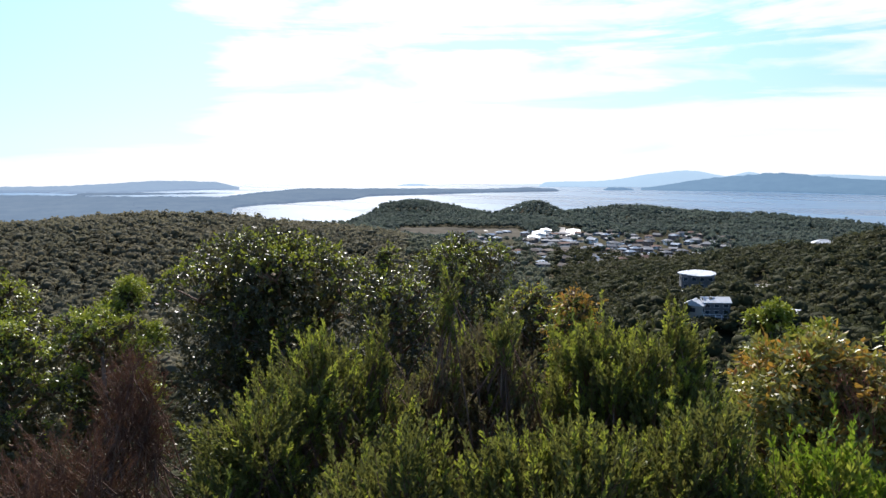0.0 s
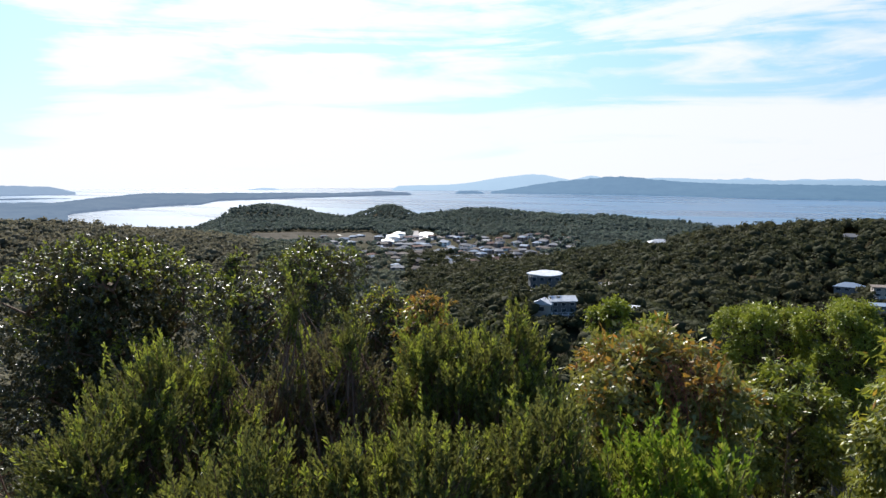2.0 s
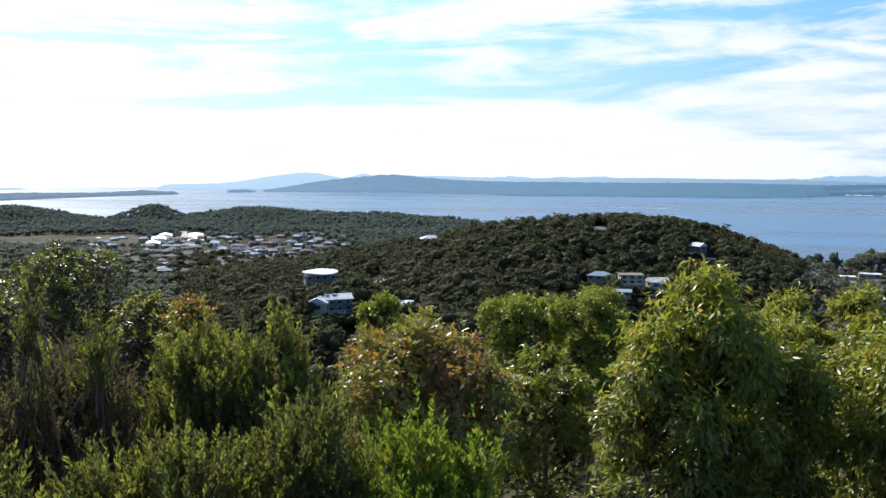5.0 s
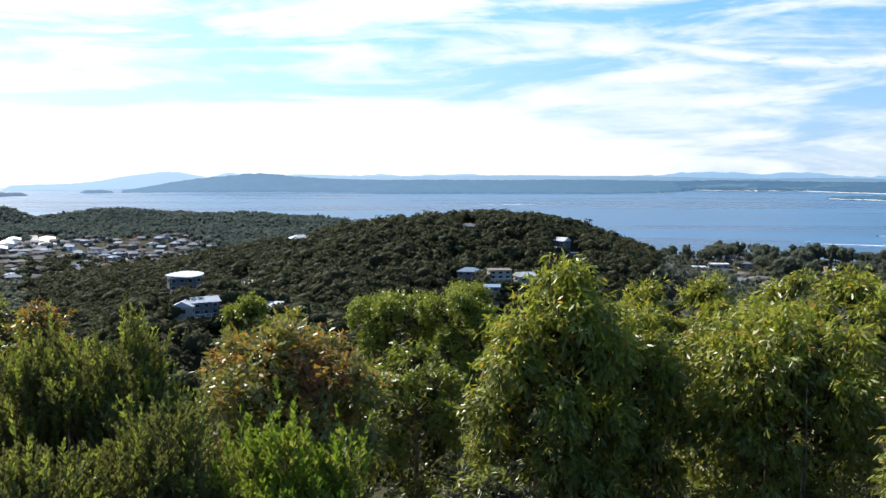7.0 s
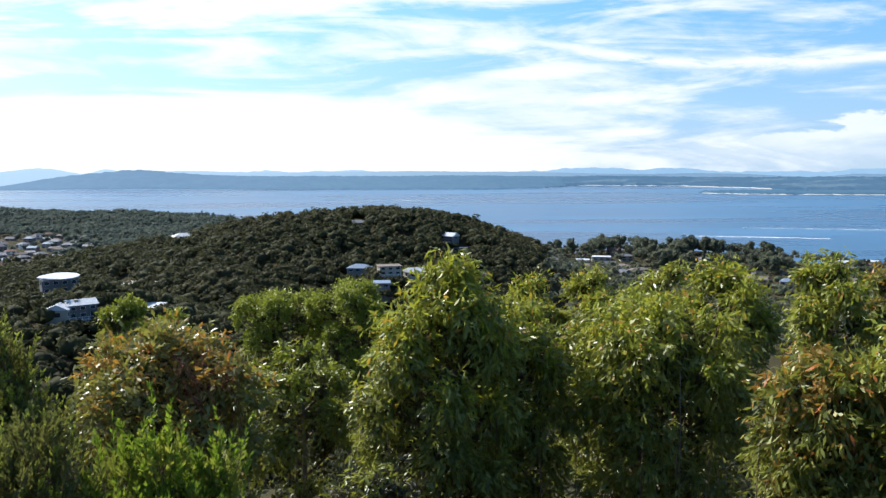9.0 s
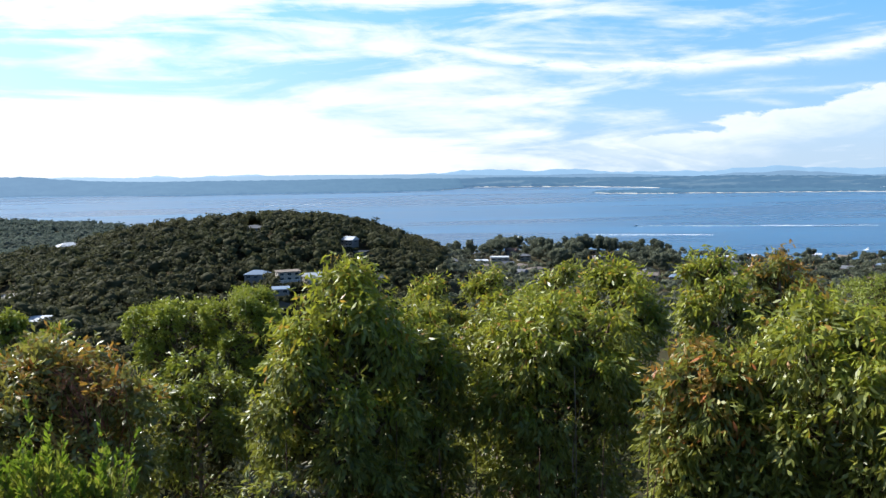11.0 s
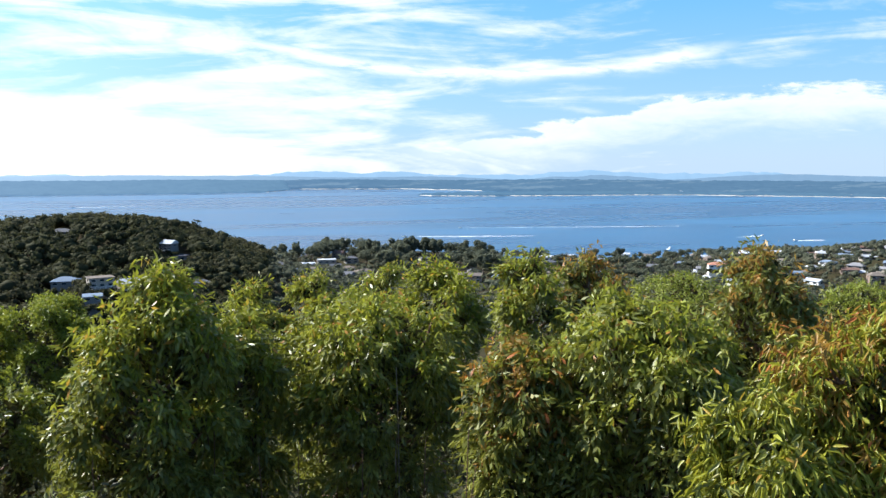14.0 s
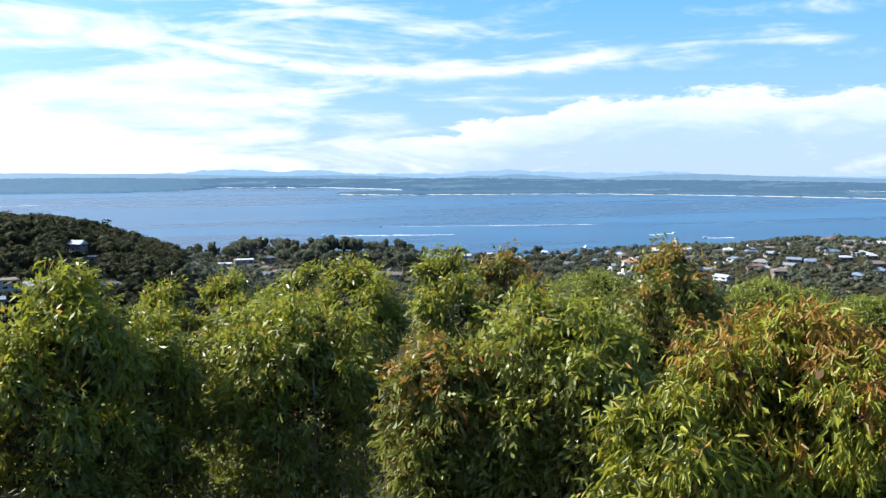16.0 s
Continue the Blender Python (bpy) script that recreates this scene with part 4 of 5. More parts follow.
def limb(a, b, r0, r1, g, sag=0.1, n=6):
    t = np.linspace(0, 1, n)[:, None]
    a, b = np.asarray(a, float), np.asarray(b, float)
    w = np.linalg.norm(b - a) * sag
    mid = g.standard_normal(3) * w * np.array([1, 1, 0.4])
    return a + (b - a) * t + np.sin(t * np.pi) * mid, r0 + (r1 - r0) * t[:, 0]


# ---------------------------------------------------------------- woods on the hills
g = np.random.default_rng(3)
x, y = scatter(5.8, -76, 16, 190, 430, lambda a, d, x, y, u: u < 0.96, 21)
wood("wood", "dense dark green gum wood on the slopes", x, y, *crowns(len(x), 3.2, 6.2, 41), 70, 0.64, M_WOOD_NEAR, 31)
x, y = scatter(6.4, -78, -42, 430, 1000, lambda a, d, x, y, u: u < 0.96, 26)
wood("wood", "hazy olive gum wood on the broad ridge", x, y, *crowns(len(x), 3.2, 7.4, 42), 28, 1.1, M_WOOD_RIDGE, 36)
x, y = scatter(6.6, -32, 9, 430, 1000, lambda a, d, x, y, u: u < 0.96 - 0.9 * town(a, d), 22)
wood("wood", "dense dark green gum wood on the hill", x, y, *crowns(len(x), 3.6, 7.6, 43), 62, 0.92, M_WOOD_NEAR, 32)
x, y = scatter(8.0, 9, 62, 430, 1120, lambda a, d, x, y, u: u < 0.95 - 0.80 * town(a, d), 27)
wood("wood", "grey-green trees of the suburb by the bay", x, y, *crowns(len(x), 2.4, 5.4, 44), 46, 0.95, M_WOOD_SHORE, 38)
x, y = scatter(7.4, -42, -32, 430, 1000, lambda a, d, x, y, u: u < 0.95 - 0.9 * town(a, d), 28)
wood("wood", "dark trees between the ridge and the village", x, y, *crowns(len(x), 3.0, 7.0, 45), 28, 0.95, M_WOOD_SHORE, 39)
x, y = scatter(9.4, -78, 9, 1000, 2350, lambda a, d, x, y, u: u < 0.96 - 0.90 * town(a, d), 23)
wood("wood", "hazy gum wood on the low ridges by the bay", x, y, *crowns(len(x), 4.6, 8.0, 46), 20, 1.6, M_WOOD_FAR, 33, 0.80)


# shrubs and small trees that stand close round the houses
g = np.random.default_rng(8)
lx, ly, lt = [], [], []
for az_h, d_h, w_h, dp_h, sill in GARDENS:
    n_ = 26
    px, py = polar(az_h, d_h)
    q = radians(az_h)
    u_ = g.uniform(-w_h * 0.75, w_h * 0.75, n_)
    v_ = -dp_h / 2 - g.uniform(3.2, 9.0, n_)
    qx, qy = px + u_ * math.cos(q) + v_ * math.sin(q), py - u_ * math.sin(q) + v_ * math.cos(q)
    lx.append(qx)
    ly.append(qy)
    lt.append(np.clip(sill - height(qx, qy) + g.uniform(-1.6, 0.8, n_), 1.2, 13.0))
x, y, tall_ = np.concatenate(lx), np.concatenate(ly), np.concatenate(lt)
wood("garden_scrub", "green shrubs and small trees close below the houses", x, y, np.minimum(tall_ * 0.62, g.uniform(1.3, 2.8, len(x))), tall_, 70, 0.36, M_WOOD_NEAR, 37)


def shore_tree(label, seed, tall, spread, slim=False):
    """A broad gum or a slim pine by the shore, seen from afar: trunk and crown of leaf sprays."""
    g = np.random.default_rng(seed)
    root = new("pine_tree" if slim else "gum_tree")
    tagged(root, label, "tree", "trees by the near shore")
    V, F = tubes([limb((0, 0, -0.5), (0.3, 0.2, tall * 0.6), tall * 0.03, tall * 0.015, g, 0.04)] +
                 [limb((0.2, 0.1, tall * 0.4), (math.cos(k * 1.3) * spread * 0.6, math.sin(k * 1.3) * spread * 0.6, tall * 0.75), tall * 0.012, tall * 0.004, g, 0.1) for k in range(5)], 5)
    part_np("trunk", V, F, M_BARK, root)
    n = 1100
    if slim:
        f = g.uniform(0.15, 1, n)
        a = g.uniform(0, 6.283, n)
        r = spread * (1.03 - f) * g.uniform(0.5, 1, n)
        P = np.stack([np.cos(a) * r, np.sin(a) * r, f * tall], 1)
        out = unit(np.stack([np.cos(a), np.sin(a), 0 * a + 0.4], 1))
    else:
        hc = np.stack([g.uniform(-0.7, 0.7, 8) * spread, g.uniform(-0.7, 0.7, 8) * spread, g.uniform(0.5, 0.88, 8) * tall], 1)
        k = g.integers(0, 8, n)
        out = unit(g.standard_normal((n, 3)) + np.array([0, 0, 0.3]))
        P = hc[k] + out * np.array([spread * 0.50, spread * 0.50, tall * 0.18]) * g.uniform(0.6, 1.05, (n, 1))
    nr = unit(out + 0.5 * g.standard_normal((n, 3)))
    t1 = unit(np.cross(nr, g.standard_normal((n, 3))))
    t2 = np.cross(nr, t1)
    L = g.uniform(0.4, 0.95, (n, 1)) * (tall / 13)
    V = np.stack([P + t1 * L, P - t1 * L * 0.6 + t2 * L * 0.8, P - t1 * L * 0.5 - t2 * L * 0.8], 1).reshape(-1, 3)
    part_np("crown", V, np.arange(len(V)).reshape(-1, 3), M_WOOD_SHORE, root)
    return root



gs = np.random.default_rng(90)
kinds = [shore_tree("broad dark gum tree by the near shore", 61, 17, 8.0), shore_tree("tall spreading gum tree by the near shore", 62, 20, 7.0),
         shore_tree("slim dark pine by the near shore", 63, 17, 2.6, True), shore_tree("low bushy gum tree by the near shore", 64, 13, 7.5)]
first = True
for k in range(150):
    a_ = gs.uniform(7.0, 37.0)
    d_ = gs.uniform(820, 1030) if a_ > 9 else gs.uniform(740, 900)
    x_, y_ = polar(a_, d_)
    z_ = ground_z(x_, y_)
    if z_ < 2.5 or (8.0 < a_ < 13.8 and d_ < 935):
        continue
    m_ = pose(x_, y_, z_ - 0.2, 0, 0, gs.uniform(0, 360)) @ Matrix.Scale(gs.uniform(0.85, 1.25) if a_ < 24 else gs.uniform(0.55, 0.72), 4)
    kind_ = int(gs.choice(4, p=[0.40, 0.26, 0.05, 0.29]))
    if k < 4:
        kinds[k].matrix_basis = m_
    else:
        copy_thing(kinds[kind_], m_)
def gum(name, label, category, az, d, top_el, half_deg, crown_h, mats, seed, clusters=900, per=13, leaf=(0.12, 0.022), droop=0.7,
        young=0.3, heads=32, group="", head_size=(0.24, 0.38), blades=True, point=0.5, inner=1.0, shift=0.0, cap=0.35):
    """A bushy tree: trunk, limbs and a crown of leaf sprays in rounded heads; young leaves or painted rim light colour
    the top.
    """
    g = np.random.default_rng(seed)
    x, y = polar(az, d)
    gz = ground_z(x, y)
    top = EYE_Z + d * math.tan(radians(top_el)) - gz
    hw = d * math.tan(radians(half_deg))
    crown_h = min(crown_h * 1.15, top - 0.3)
    point -= 0.25
    clusters, per = int(clusters * 1.1), per
    drift = d * math.tan(radians(shift)) * np.array([math.cos(radians(az)), -math.sin(radians(az)), 0])    # top off the middle
    root = new(name)
    root.location = (x, y, gz - 0.05)
    tagged(root, label, category, group)
    # heads: round boughs side by side over a dome and the wall below it
    rise = min(crown_h * 0.9, hw * max(0.4, 1.0 + 0.8 * point))
    th = np.linspace(0, 1.5708, 40)
    pr = np.concatenate([hw * np.sin(th) ** (1.0 + 0.25 * max(0.0, point)), hw * np.linspace(1.0, 0.88, 20)])
    pz = np.concatenate([top - rise * (1 - np.cos(th)), np.linspace(top - rise, top - crown_h, 20)])
    lean_in = np.concatenate([np.cos(th), np.zeros(20)])
    area = np.cumsum(np.hypot(np.gradient(pr), np.gradient(pz)) * (pr + 0.12 * hw))
    hc, hr = [], []
    for k in range(heads):
        q = np.searchsorted(area, area[-1] * (k + 0.2) / heads)
        rad = hw * g.uniform(*head_size) * (0.8 if k < 2 else 1.0)
        a = k * 2.4 + g.uniform(-0.35, 0.35)
        out = max(0.0, pr[q] * g.uniform(0.92, 1.04) - rad * 0.85)
        low = min(1.0, (top - pz[q]) / crown_h)
        hc.append(drift * (1 - low) ** 1.5 + np.array([math.cos(a) * out, math.sin(a) * out, max(rad * 0.6, pz[q] - rad * (0.2 + 0.8 * lean_in[q]) - (0.0 if k == 0 else g.uniform(0, 0.12) * rad))]))
        hr.append(rad)
    hc, hr = np.array(hc), np.array(hr)
    # sprays on the heads
    pick = g.choice(heads, clusters, p=hr ** 2 / (hr ** 2).sum())
    radial = hc * np.array([1, 1, 0]) / hw
    out = unit(g.standard_normal((clusters, 3)) + 0.8 * radial[pick] + np.array([0, 0, cap]))
    c = hc[pick] + out * (hr[pick] * g.uniform(0.72, 1.05, clusters))[:, None] 
    twig = unit(out * 0.8 + 0.5 * g.standard_normal((clusters, 3)) + np.array([0, 0, -0.35]))
    run = leaf[0] * g.uniform(1.0, 2.6, clusters)
    P = c[:, None] + twig[:, None] * (g.uniform(-0.4, 1.0, (clusters, per)) * run[:, None])[..., None] + g.standard_normal((clusters, per, 3)) * leaf[0] * 0.20
    side = unit(g.standard_normal((clusters, per, 3)))
    D = unit(out[:, None] * 0.35 + twig[:, None] * 0.25 + side * 0.75 + np.array([0, 0, -1.0]) * droop * g.uniform(0.3, 1.3, (clusters, per, 1)))
    Nn = unit(out[:, None] + 0.85 * g.standard_normal((clusters, per, 3)))
    L = leaf[0] * g.uniform(0.65, 1.2, (clusters, per))
    Wd = leaf[1] * g.uniform(0.75, 1.3, (clusters, per))
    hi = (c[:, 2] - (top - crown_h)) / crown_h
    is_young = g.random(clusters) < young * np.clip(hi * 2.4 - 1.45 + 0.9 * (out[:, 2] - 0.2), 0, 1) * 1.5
    make = leaf_blades if blades and d < 8.5 else leaf_slips
    full = g.random(clusters) < np.clip(0.12 + 1.5 * hi, 0, 1)
    for nm, sel, mt in (("crown", ~is_young & full, mats[0]), ("top_foliage", is_young, mats[1])):
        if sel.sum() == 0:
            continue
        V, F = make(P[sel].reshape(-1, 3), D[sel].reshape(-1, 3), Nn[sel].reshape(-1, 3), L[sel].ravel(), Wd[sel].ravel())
        part_np(nm, V, F, mt, root, "" if nm == "crown" else "yellow and reddish top leaves, fresh growth and painted rim light")
    # dark leaves deep in the crown; their colour holds its inner shade
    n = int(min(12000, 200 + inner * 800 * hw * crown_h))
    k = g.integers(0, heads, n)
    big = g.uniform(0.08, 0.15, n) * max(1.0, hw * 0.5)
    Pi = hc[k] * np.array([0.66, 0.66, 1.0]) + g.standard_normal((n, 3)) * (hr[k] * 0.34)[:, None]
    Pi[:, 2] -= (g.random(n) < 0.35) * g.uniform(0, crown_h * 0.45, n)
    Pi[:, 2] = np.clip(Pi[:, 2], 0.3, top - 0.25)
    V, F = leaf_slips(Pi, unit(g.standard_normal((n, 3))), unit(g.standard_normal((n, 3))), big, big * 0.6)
    part_np("inner_foliage", V, F, M_SHADE_LEAF, root, "dark leaves painted as shade inside the crown")
    # wood
    fork = np.array([0, 0, max(0.3, (top - crown_h) * 0.8)])
    tr = 0.02 + 0.012 * top
    crest = drift * 0.6 + np.array([0, 0, top - 0.35 * rise])
    stems = [limb((0.1 * k, -0.08 * k, 0), fork + np.array([0.14 * k * hw, 0.12 * k * hw, 0.1]), tr, tr * 0.75, g, 0.03) for k in (-1, 1)] + [limb((0, 0, 0), crest, tr, tr * 0.25, g, 0.03)]
    V, F = tubes(stems, 7)
    part_np("trunk", V, F, M_BARK, root, smooth=True)
    br = []
    for q in hc:    # limbs leave the stem low enough to climb to their head
        away = math.hypot(q[0], q[1])
        f = min(0.95, max(fork[2], q[2] - 0.8 * away) / crest[2])
        br.append(limb(crest * f, q, tr * 0.45, tr * 0.16, g, 0.08))
    for q, r in zip(hc, hr):
        br += [limb(q, q + unit(g.standard_normal(3) + [0, 0, 0.5]) * r * 0.85, tr * 0.2, tr * 0.05, g, 0.15, 4) for _ in range(5)]
    V, F = tubes(br, 5)
    part_np("branchwork", V, F, M_TWIG, root, smooth=True)
    return root


def brush(name, label, az, d, top_el, half_deg, tall, mats, seed, plumes=700, per=30, leaf=(0.055, 0.0135), tip=0.45, splay=0.35, group="upright brush shrubs",
          length=(0.12, 0.24), spread=0.42, reach=0.35):
    """A shrub of upright shoots, each set with small narrow leaves that point up along it."""
    g = np.random.default_rng(seed)
    plumes = int(plumes * 0.85)
    x, y = polar(az, d)
    gz = ground_z(x, y)
    top = EYE_Z + d * math.tan(radians(top_el)) - gz
    hw = d * math.tan(radians(half_deg)) * 1.25
    root = new(name)
    root.location = (x, y, gz - 0.04)
    tagged(root, label, "shrub", group)
    # many bushy heads, nearly as high at the sides as in the middle
    n_h = 11
    ha = np.arange(n_h) * 2.4 + g.uniform(-0.4, 0.4, n_h)
    ho = hw * 0.80 * np.sqrt((np.arange(n_h) + 0.1) / n_h)
    hx, hy = np.cos(ha) * ho, np.sin(ha) * ho * 0.8
    ht = (top - 0.14) - tall * (0.20 * (ho / hw) ** 2 + g.uniform(0, 0.20, n_h))
    ht[0] = top - 0.16
    hr = hw * g.uniform(0.26, 0.42, n_h)
    pick = g.integers(0, n_h, plumes)
    u = unit(g.standard_normal((plumes, 3)) + np.array([0, 0, 0.5]))
    depth = g.uniform(0.15, 1.0, plumes) ** 0.5
    vert = np.minimum(tall * 0.6, hr[pick] * 1.5)
    c = np.stack([hx[pick] + u[:, 0] * hr[pick] * depth, hy[pick] + u[:, 1] * hr[pick] * depth, ht[pick] - vert + u[:, 2] * vert * depth * 0.85], 1)
    c[:, 2] -= (g.random(plumes) < 0.45) * g.uniform(0, tall * 0.7, plumes)
    c[:, 2] = np.maximum(c[:, 2], 0.15)
    axis = unit(np.array([0, 0, 1.0]) + splay * u * np.array([1, 1, 0.2]) + 0.16 * g.standard_normal((plumes, 3)))
    ln = g.uniform(*length, plumes)
    lead = g.random(plumes) < 0.20
    ln = np.where(lead & (depth > 0.75), ln * (1 + reach * 2), ln)
    s = g.uniform(0.0, 1.0, (plumes, per))
    rad = unit(np.cross(axis[:, None], g.standard_normal((plumes, per, 3))))
    P = c[:, None] + axis[:, None] * (s * ln[:, None])[..., None]
    D = unit(axis[:, None] * 0.8 + rad * spread + 0.12 * g.standard_normal(P.shape))
    Nn = unit(np.cross(D, rad) + 0.6 * g.standard_normal(P.shape))
    L = leaf[0] * g.uniform(0.7, 1.2, s.shape) * (1.1 - 0.45 * s)
    Wd = leaf[1] * g.uniform(0.8, 1.2, s.shape)
    fresh = (s > 0.42) & (depth[:, None] > 0.72) & (g.random(plumes) < tip)[:, None]
    for nm, sel, mt in (("foliage", ~fresh, mats[0]), ("tip_foliage", fresh, mats[1])):
        if sel.sum() == 0:
            continue
        V, F = leaf_slips(P[sel], D[sel], Nn[sel], L[sel], Wd[sel])
        part_np(nm, V, F, mt, root, "" if nm == "foliage" else "light yellow-green shoot tips")
    # each shoot has its own thin stem, and longer stems rise from the root
    st = [limb((g.uniform(-0.2, 0.2) * hw, g.uniform(-0.2, 0.2) * hw, 0), (a, b, h - 0.1), 0.016, 0.005, g, 0.10) for a, b, h in zip(hx, hy, ht)]
    for k in range(0, plumes, 3):
        st.append((np.stack([c[k] - axis[k] * 0.35 - np.array([u[k, 0], u[k, 1], 0]) * 0.12, c[k], c[k] + axis[k] * ln[k] * 0.95]), [0.006, 0.0035, 0.0015]))
    V, F = tubes(st, 4)
    part_np("branchwork", V, F, M_TWIG, root)
    return root


Y1, R1 = M_GUM_YOUNG, M_GUM_RED
far = dict(per=13, leaf=(0.17, 0.045), blades=False, young=0.6)
# towards the sun: rim light is painted as bright leaves on dark bushes
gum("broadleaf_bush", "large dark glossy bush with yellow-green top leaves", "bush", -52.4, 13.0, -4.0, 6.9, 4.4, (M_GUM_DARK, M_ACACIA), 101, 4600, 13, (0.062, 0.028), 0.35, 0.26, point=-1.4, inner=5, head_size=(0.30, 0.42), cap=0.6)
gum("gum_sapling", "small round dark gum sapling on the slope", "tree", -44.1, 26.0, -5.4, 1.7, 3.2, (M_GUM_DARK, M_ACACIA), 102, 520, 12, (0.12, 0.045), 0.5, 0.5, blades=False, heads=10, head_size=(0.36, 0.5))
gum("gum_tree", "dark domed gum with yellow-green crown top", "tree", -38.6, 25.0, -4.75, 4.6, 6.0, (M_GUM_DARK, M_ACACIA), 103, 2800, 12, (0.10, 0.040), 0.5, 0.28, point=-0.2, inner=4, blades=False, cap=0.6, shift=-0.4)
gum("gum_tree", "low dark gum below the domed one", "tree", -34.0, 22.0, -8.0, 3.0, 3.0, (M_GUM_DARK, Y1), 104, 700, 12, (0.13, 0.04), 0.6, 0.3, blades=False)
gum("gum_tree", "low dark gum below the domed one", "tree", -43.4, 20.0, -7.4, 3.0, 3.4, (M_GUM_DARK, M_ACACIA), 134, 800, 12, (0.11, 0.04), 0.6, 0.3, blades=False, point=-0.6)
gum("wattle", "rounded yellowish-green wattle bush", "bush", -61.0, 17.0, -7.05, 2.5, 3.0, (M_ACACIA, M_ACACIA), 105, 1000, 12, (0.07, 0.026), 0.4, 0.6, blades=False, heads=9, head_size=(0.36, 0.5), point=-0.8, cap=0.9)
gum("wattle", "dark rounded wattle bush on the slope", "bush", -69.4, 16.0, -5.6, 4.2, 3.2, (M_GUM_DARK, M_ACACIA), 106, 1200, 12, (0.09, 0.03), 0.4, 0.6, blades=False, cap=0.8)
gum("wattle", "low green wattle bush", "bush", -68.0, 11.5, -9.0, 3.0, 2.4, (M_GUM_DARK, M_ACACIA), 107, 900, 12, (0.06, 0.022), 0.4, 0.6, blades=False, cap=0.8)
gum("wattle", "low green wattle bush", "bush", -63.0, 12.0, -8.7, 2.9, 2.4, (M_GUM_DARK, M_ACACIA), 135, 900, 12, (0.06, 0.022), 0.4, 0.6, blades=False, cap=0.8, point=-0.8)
gum("gum_sapling", "slender gum sapling with orange young leaves", "tree", -31.6, 15.0, -8.1, 1.7, 2.6, (M_ACACIA, R1), 108, 420, 12, (0.11, 0.026), 0.6, 0.6)
# middle
gum("wattle", "round-headed bright wattle tree", "tree", -18.9, 18.0, -8.8, 1.8, 3.0, (M_ACACIA, M_ACACIA), 109, 1100, 14, (0.09, 0.036), 0.4, 0.25, heads=7, head_size=(0.40, 0.54), blades=False, point=-0.6, cap=0.8)
gum("wattle", "round-headed bright wattle tree", "tree", -16.2, 17.0, -9.8, 1.8, 2.6, (M_ACACIA, M_ACACIA), 136, 1000, 14, (0.09, 0.036), 0.4, 0.25, heads=7, head_size=(0.40, 0.54), blades=False, point=-0.6, cap=0.8)
gum("leathery_bush", "leathery-leaved bush with bronze young leaves", "bush", -16.4, 10.0, -10.6, 5.8, 2.9, (M_GLOSSY, R1), 110, 1900, 12, (0.105, 0.036), 0.35, 0.22, point=-0.2)
gum("wattle", "wattle tree with rounded bright green heads", "tree", -8.9, 22.0, -8.7, 3.0, 2.4, (M_ACACIA, M_ACACIA), 111, 1900, 13, (0.085, 0.034), 0.4, 0.1, heads=15, head_size=(0.30, 0.42), blades=False, point=-0.5, cap=0.95)
gum("wattle", "wattle tree with rounded bright green heads", "tree", -4.1, 21.0, -8.05, 2.9, 2.6, (M_ACACIA, M_ACACIA), 112, 1900, 13, (0.085, 0.034), 0.4, 0.1, heads=15, head_size=(0.30, 0.42), blades=False, point=-0.4, cap=0.95)
gum("gum_sapling", "shaded grey-green gum sapling", "tree", -7.6, 13.0, -11.9, 3.4, 2.6, (M_GUM, M_ACACIA), 113, 900, 12, (0.12, 0.034), 0.7, 0.4, heads=14, cap=0.7)
gum("gum_tree", "bushy green gum with hanging narrow leaves", "tree", 1.0, 11.0, -6.7, 5.3, 4.2, (M_GUM, Y1), 114, 2600, 13, (0.138, 0.037), 0.95, 0.5, point=0.75, shift=1.8)
gum("gum_sapling", "green gum sapling beside a taller one", "tree", 7.7, 12.0, -9.5, 2.8, 3.0, (M_GUM, Y1), 115, 1000, 13, (0.134, 0.036), 0.95, 0.4, heads=20, head_size=(0.3, 0.45))
gum("gum_tree", "rounded green gum with shaded slender stems", "tree", 16.5, 12.6, -9.25, 6.0, 3.0, (M_GUM, Y1), 116, 2400, 13, (0.138, 0.037), 0.95, 0.5, point=-0.5, cap=0.5)
gum("gum_tree", "distant bushy gum with yellow top", "tree", 8.2, 23.0, -8.0, 2.4, 3.4, (M_GUM, Y1), 117, 800, group="gums down the slope", heads=12, cap=0.7, **far)
gum("gum_tree", "distant bushy gum with yellow top", "tree", 12.3, 24.0, -7.4, 2.3, 3.6, (M_GUM, Y1), 118, 800, group="gums down the slope", heads=12, cap=0.7, **far)
gum("gum_tree", "distant domed gum with yellow top", "tree", 20.9, 18.6, -6.75, 2.9, 3.6, (M_GUM, Y1), 119, 1300, group="gums down the slope", heads=18, point=0.0, **far)
gum("gum_tree", "distant small gum with yellow top", "tree", 17.3, 24.0, -6.85, 1.5, 3.2, (M_GUM, Y1), 120, 500, group="gums down the slope", heads=9, **far)
gum("gum_tree", "low distant gum behind the rounded one", "tree", 14.8, 21.0, -8.6, 2.2, 3.2, (M_GUM, Y1), 133, 600, group="gums down the slope", heads=10, **far)
# away from the sun
gum("gum_tree", "slender green gum with bushy head", "tree", 27.3, 14.4, -6.05, 2.5, 3.6, (M_GUM, Y1), 121, 1100, 13, (0.134, 0.036), 0.9, 0.5, heads=20, point=0.2)
gum("gum_tree", "slender gum with reddish young top", "tree", 31.1, 16.3, -6.0, 2.5, 3.6, (M_GUM, R1), 122, 1100, 13, (0.134, 0.036), 0.9, 0.30, heads=20, point=0.6)
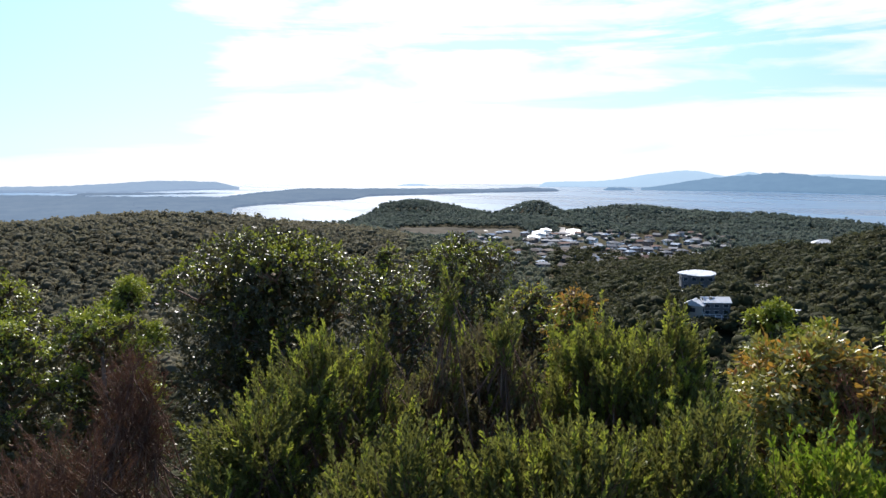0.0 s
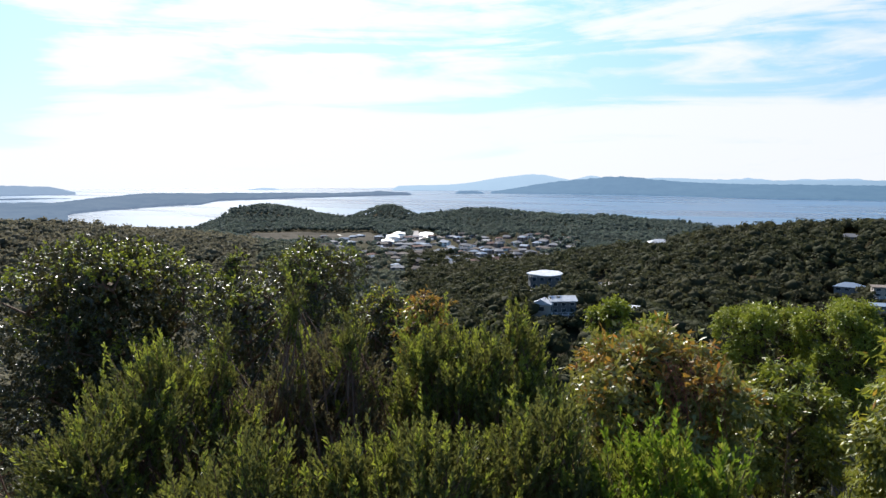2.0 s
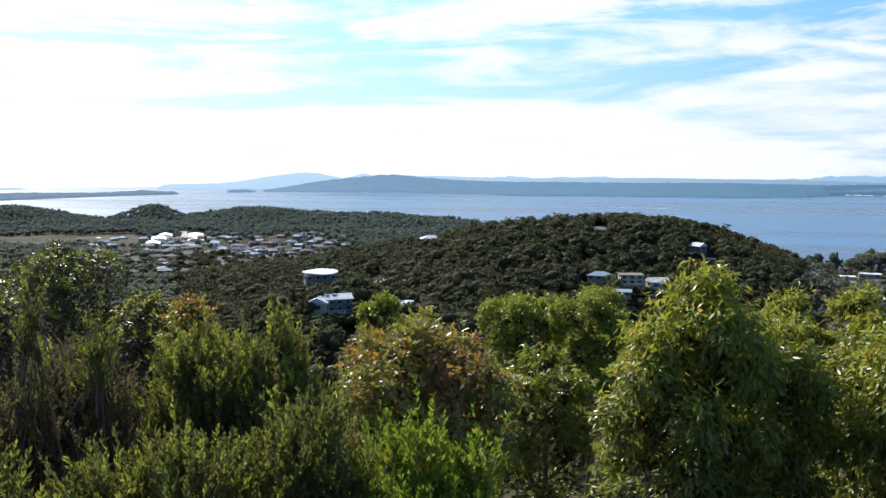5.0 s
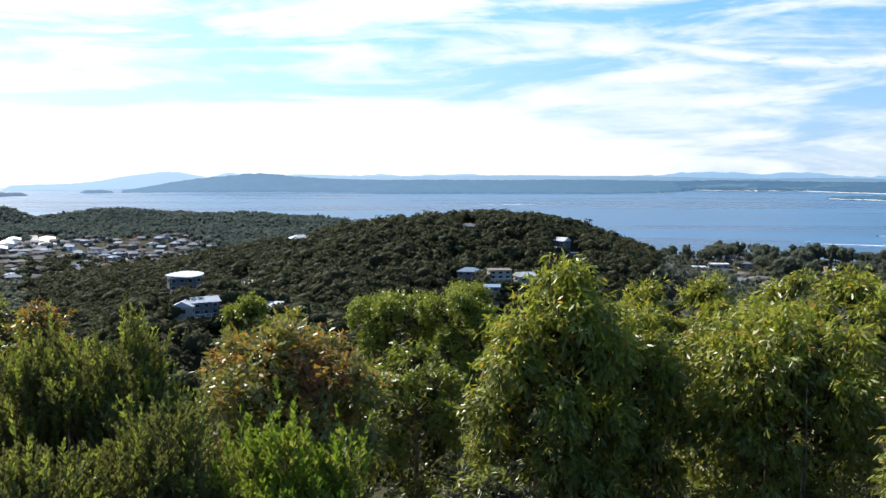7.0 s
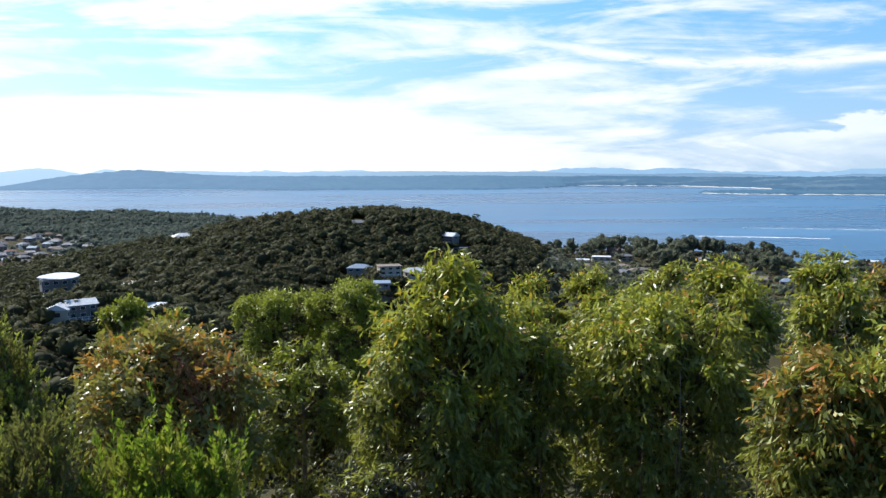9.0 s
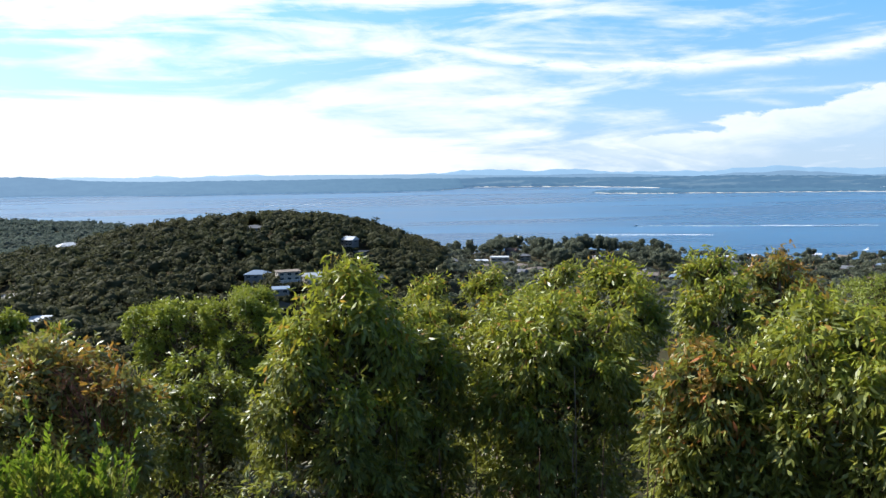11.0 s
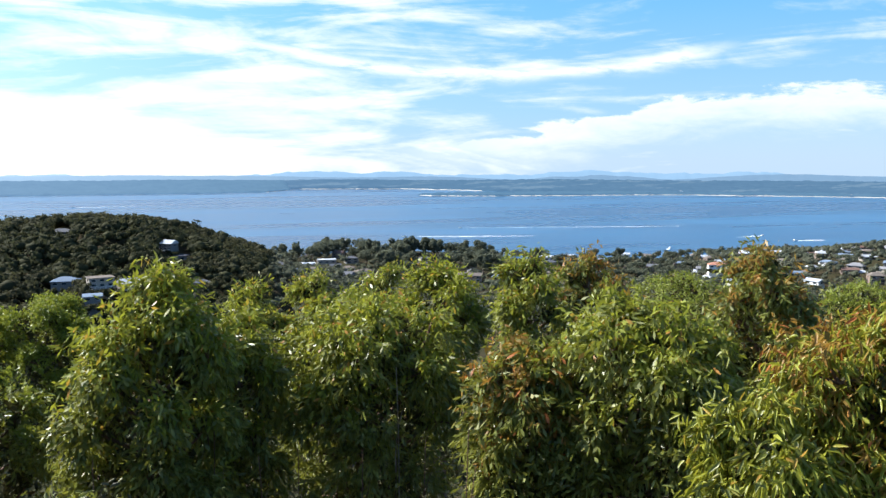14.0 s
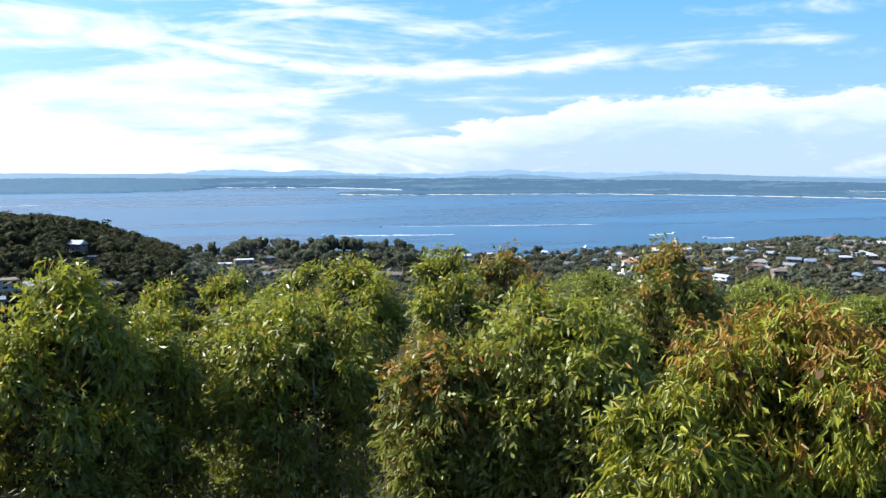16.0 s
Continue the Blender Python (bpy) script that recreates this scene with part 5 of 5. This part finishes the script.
gum("gum_tree", "broad gum with hanging grey-green leaves", "tree", 35.2, 10.6, -8.4, 6.6, 3.2, (M_GUM, Y1), 123, 2500, 13, (0.138, 0.037), 0.95, 0.4, point=-0.1, shift=-0.8)
gum("gum_sapling", "gum sapling with rusty young leaves", "tree", 27.0, 10.2, -11.9, 3.6, 2.6, (M_GUM, R1), 124, 1300, 13, (0.134, 0.036), 0.95, 0.32, point=0.1)
gum("gum_tree", "tall gum with a reddish pointed top", "tree", 42.9, 12.6, -5.25, 3.3, 4.0, (M_GUM, R1), 125, 1500, 13, (0.132, 0.034), 0.9, 0.30, point=0.8, shift=-0.9)
gum("gum_tree", "close gum with drooping yellow-green and red leaves", "tree", 51.0, 7.4, -8.6, 8.4, 2.6, (M_GUM_YELLOW, R1), 126, 2700, 14, (0.112, 0.024), 1.35, 0.36, 28, point=-0.3)
gum("gum_sapling", "low gum sapling with long yellow-green leaves", "tree", 43.2, 6.3, -14.6, 4.6, 1.7, (M_GUM_YELLOW, M_GUM), 127, 1100, 14, (0.112, 0.025), 1.35, 0.3, 12)
gum("wattle", "flat-topped green wattle on the slope", "tree", 37.2, 42.0, -7.25, 4.8, 3.0, (M_GUM, M_ACACIA), 128, 1100, group="wattles down the slope", heads=14, point=-1.6, cap=0.9, **far)
gum("wattle", "flat-topped green wattle on the slope", "tree", 47.4, 40.0, -7.3, 5.0, 3.0, (M_GUM, M_ACACIA), 129, 1150, group="wattles down the slope", heads=14, point=-1.6, cap=0.9, **far)
gum("wattle", "flat-topped green wattle on the slope", "tree", 54.0, 34.0, -8.0, 4.22, 3.0, (M_GUM, M_ACACIA), 130, 900, group="wattles down the slope", heads=14, point=-1.6, cap=0.9, **far)

# Sapling added to fill a gap; dark leaf colour stands for the shade there.
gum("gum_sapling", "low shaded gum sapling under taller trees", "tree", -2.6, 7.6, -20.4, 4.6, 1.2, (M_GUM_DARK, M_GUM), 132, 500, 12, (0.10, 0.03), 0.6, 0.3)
BT = (M_BRUSH, M_BRUSH_TIP)
brush("brush_shrub", "upright brush shrub with yellow-green shoots", -50.0, 6.2, -9.9, 5.0, 2.2, BT, 201, 1100, tip=0.4, splay=0.6)
brush("brush_shrub", "spreading brush shrub with yellow-green shoots", -54.6, 5.6, -13.4, 4.2, 1.6, BT, 202, 800, tip=0.4, splay=0.9)
brush("brush_shrub", "dull purplish brush shrub with thin twigs", -40.2, 6.8, -9.0, 5.4, 2.4, (M_BRUSH_DULL, M_BRUSH), 203, 1400, tip=0.35, splay=0.5)
brush("brush_shrub", "tall thin brush shoot above a dull shrub", -41.4, 6.4, -6.2, 0.7, 1.6, BT, 213, 70, tip=0.5, splay=0.5, reach=0.2)
brush("brush_shrub", "slender brush shoot above a dull shrub", -37.6, 6.4, -8.2, 0.8, 1.4, BT, 214, 70, tip=0.5, splay=0.5, reach=0.2)
brush("brush_shrub", "slender brush shoot above a dull shrub", -46.2, 6.2, -9.3, 1.0, 1.4, BT, 215, 90, tip=0.5, splay=0.5, reach=0.2)
brush("brush_shrub", "bright green upright brush shrub", -31.4, 6.5, -9.4, 3.4, 2.2, BT, 204, 950, tip=0.6)
brush("brush_shrub", "bright green upright brush shrub with a tall shoot", -26.2, 6.6, -9.2, 3.6, 2.2, BT, 205, 1150, tip=0.7, reach=0.3)
brush("brush_shrub", "bright green upright brush shrub", -28.7, 6.2, -10.3, 3.0, 2.2, BT, 217, 800, tip=0.55)
brush("brush_shrub", "tall thin green brush shoot", -26.4, 6.5, -8.0, 0.5, 1.4, BT, 216, 40, tip=0.8, splay=0.3, reach=0.2)
brush("brush_shrub", "shaded brush shrub with pale shoot tips", -45.0, 4.6, -15.0, 6.5, 1.6, BT, 206, 1000, tip=0.3)
brush("brush_shrub", "shaded brush shrub with pale shoot tips", -34.0, 4.6, -15.0, 6.0, 1.6, (M_BRUSH, M_BRUSH_TIP), 207, 1000, tip=0.35)
brush("brush_shrub", "low shaded brush shrub", -58.5, 4.6, -20.5, 5.0, 1.3, BT, 208, 500, tip=0.3)
brush("brush_shrub", "shaded brush shrub with narrow leaves", -24.6, 4.9, -14.2, 4.6, 1.7, BT, 209, 850, tip=0.4)
brush("brush_shrub", "vivid light green brush shrub", -17.0, 4.7, -16.1, 4.6, 1.5, (M_BRUSH_TIP, M_VIVID), 210, 900, tip=1.0, length=(0.14, 0.26), leaf=(0.062, 0.015))
brush("dry_shrub", "dry reddish-brown fuzzy shrub", -61.6, 8.4, -10.4, 2.6, 2.6, (M_DRY, M_DRY), 211, 1000, per=22, leaf=(0.06, 0.005), tip=0.1, splay=0.9, group="dry shrubs")
brush("dry_shrub", "dry reddish-brown fuzzy shrub in shade", -66.5, 7.4, -14.0, 5.0, 2.2, (M_DRY, M_DRY), 212, 900, per=22, leaf=(0.06, 0.005), tip=0.1, splay=0.9, group="dry shrubs")

# low growth that covers the slope between and below them
g = np.random.default_rng(4)
x, y = scatter(5.0, -80, 66, 15, 120, lambda a, d, x, y, u: u < 0.9, 24)
wood("slope_scrub", "dense dark scrub covering the upper slope", x, y, g.uniform(1.0, 2.1, len(x)), g.uniform(1.5, 3.0, len(x)), 260, 0.11, M_WOOD_NEAR, 34, 0)

# ferny low growth at the foot of the shrubs, its shade put into the leaf colour
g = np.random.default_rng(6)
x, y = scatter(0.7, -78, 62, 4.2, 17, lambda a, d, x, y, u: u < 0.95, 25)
wood("undergrowth", "low dark undergrowth at the foot of the shrubs", x, y, g.uniform(0.35, 0.65, len(x)), g.uniform(0.3, 0.65, len(x)), 80, 0.042, M_SHADE_LEAF, 35, 0)


def bare_stem(label, az, d, top_el, seed, bark=M_PALE_BARK):
    """A thin pale dead stem."""
    g = np.random.default_rng(seed)
    x, y = polar(az, d)
    gz = ground_z(x, y)
    h = EYE_Z + d * math.tan(radians(top_el)) - gz
    root = new("bare_stem")
    root.location = (x, y, gz - 0.05)
    tagged(root, label, "stem", "bare stems under the gums")
    V, F = tubes([limb((0, 0, 0), (0.05, 0.02, h), 0.010, 0.005, g, 0.015, 9)], 6)
    part_np("stem", V, F, bark, root, smooth=True)
    V, F = tubes([limb((0.03, 0.01, h * 0.6), (0.16, 0.05, h * 0.85), 0.008, 0.003, g, 0.05, 5)], 5)
    part_np("twig", V, F, bark, root, smooth=True)


bare_stem("thin grey upright dead stem before a gum", 18.0, 11.2, -13.6, 301, M_BARK)
g = np.random.default_rng(71)
for k in range(18):
    az_, d_ = -9 + 50 * (k + g.uniform(0.1, 0.9)) / 18, g.uniform(9.0, 11.6)
    bare_stem("slender dark stem in the shade of gums", az_, d_, g.uniform(-20.0, -17.0), 400 + k, M_TWIG)


def dead_shrub(label, az, d, top_el, seed):
    """Bare forked reddish twigs."""
    g = np.random.default_rng(seed)
    x, y = polar(az, d)
    gz = ground_z(x, y)
    h = EYE_Z + d * math.tan(radians(top_el)) - gz
    root = new("dead_shrub")
    root.location = (x, y, gz - 0.05)
    tagged(root, label, "shrub")
    V, F = tubes([limb((0, 0, 0), (0, 0, h * 0.75), 0.014, 0.008, g, 0.03)], 6)
    part_np("stem", V, F, M_TWIG, root)
    tw = []
    for k in range(9):
        a = g.uniform(0, 6.28)
        b = np.array([math.cos(a) * 0.20, math.sin(a) * 0.20, h * g.uniform(0.86, 0.97)])
        base = np.array([0, 0, h * g.uniform(0.62, 0.76)])
        tw.append(limb(base, b, 0.006, 0.003, g, 0.12, 5))
        for q in range(5):
            tw.append(limb(base + (b - base) * g.uniform(0.5, 1.0), b + g.standard_normal(3) * np.array([0.09, 0.09, 0.05]) + [0, 0, 0.05], 0.003, 0.0012, g, 0.1, 4))
    V, F = tubes(tw, 4)
    part_np("twigwork", V, F, M_DEADTWIG, root, "bare reddish forked twigs")


dead_shrub("dead shrub with bare reddish forked twigs", -14.3, 9.3, -11.2, 501)
dead_shrub("dead shrub with bare reddish twigs beside a bush", -12.6, 9.6, -11.7, 502)
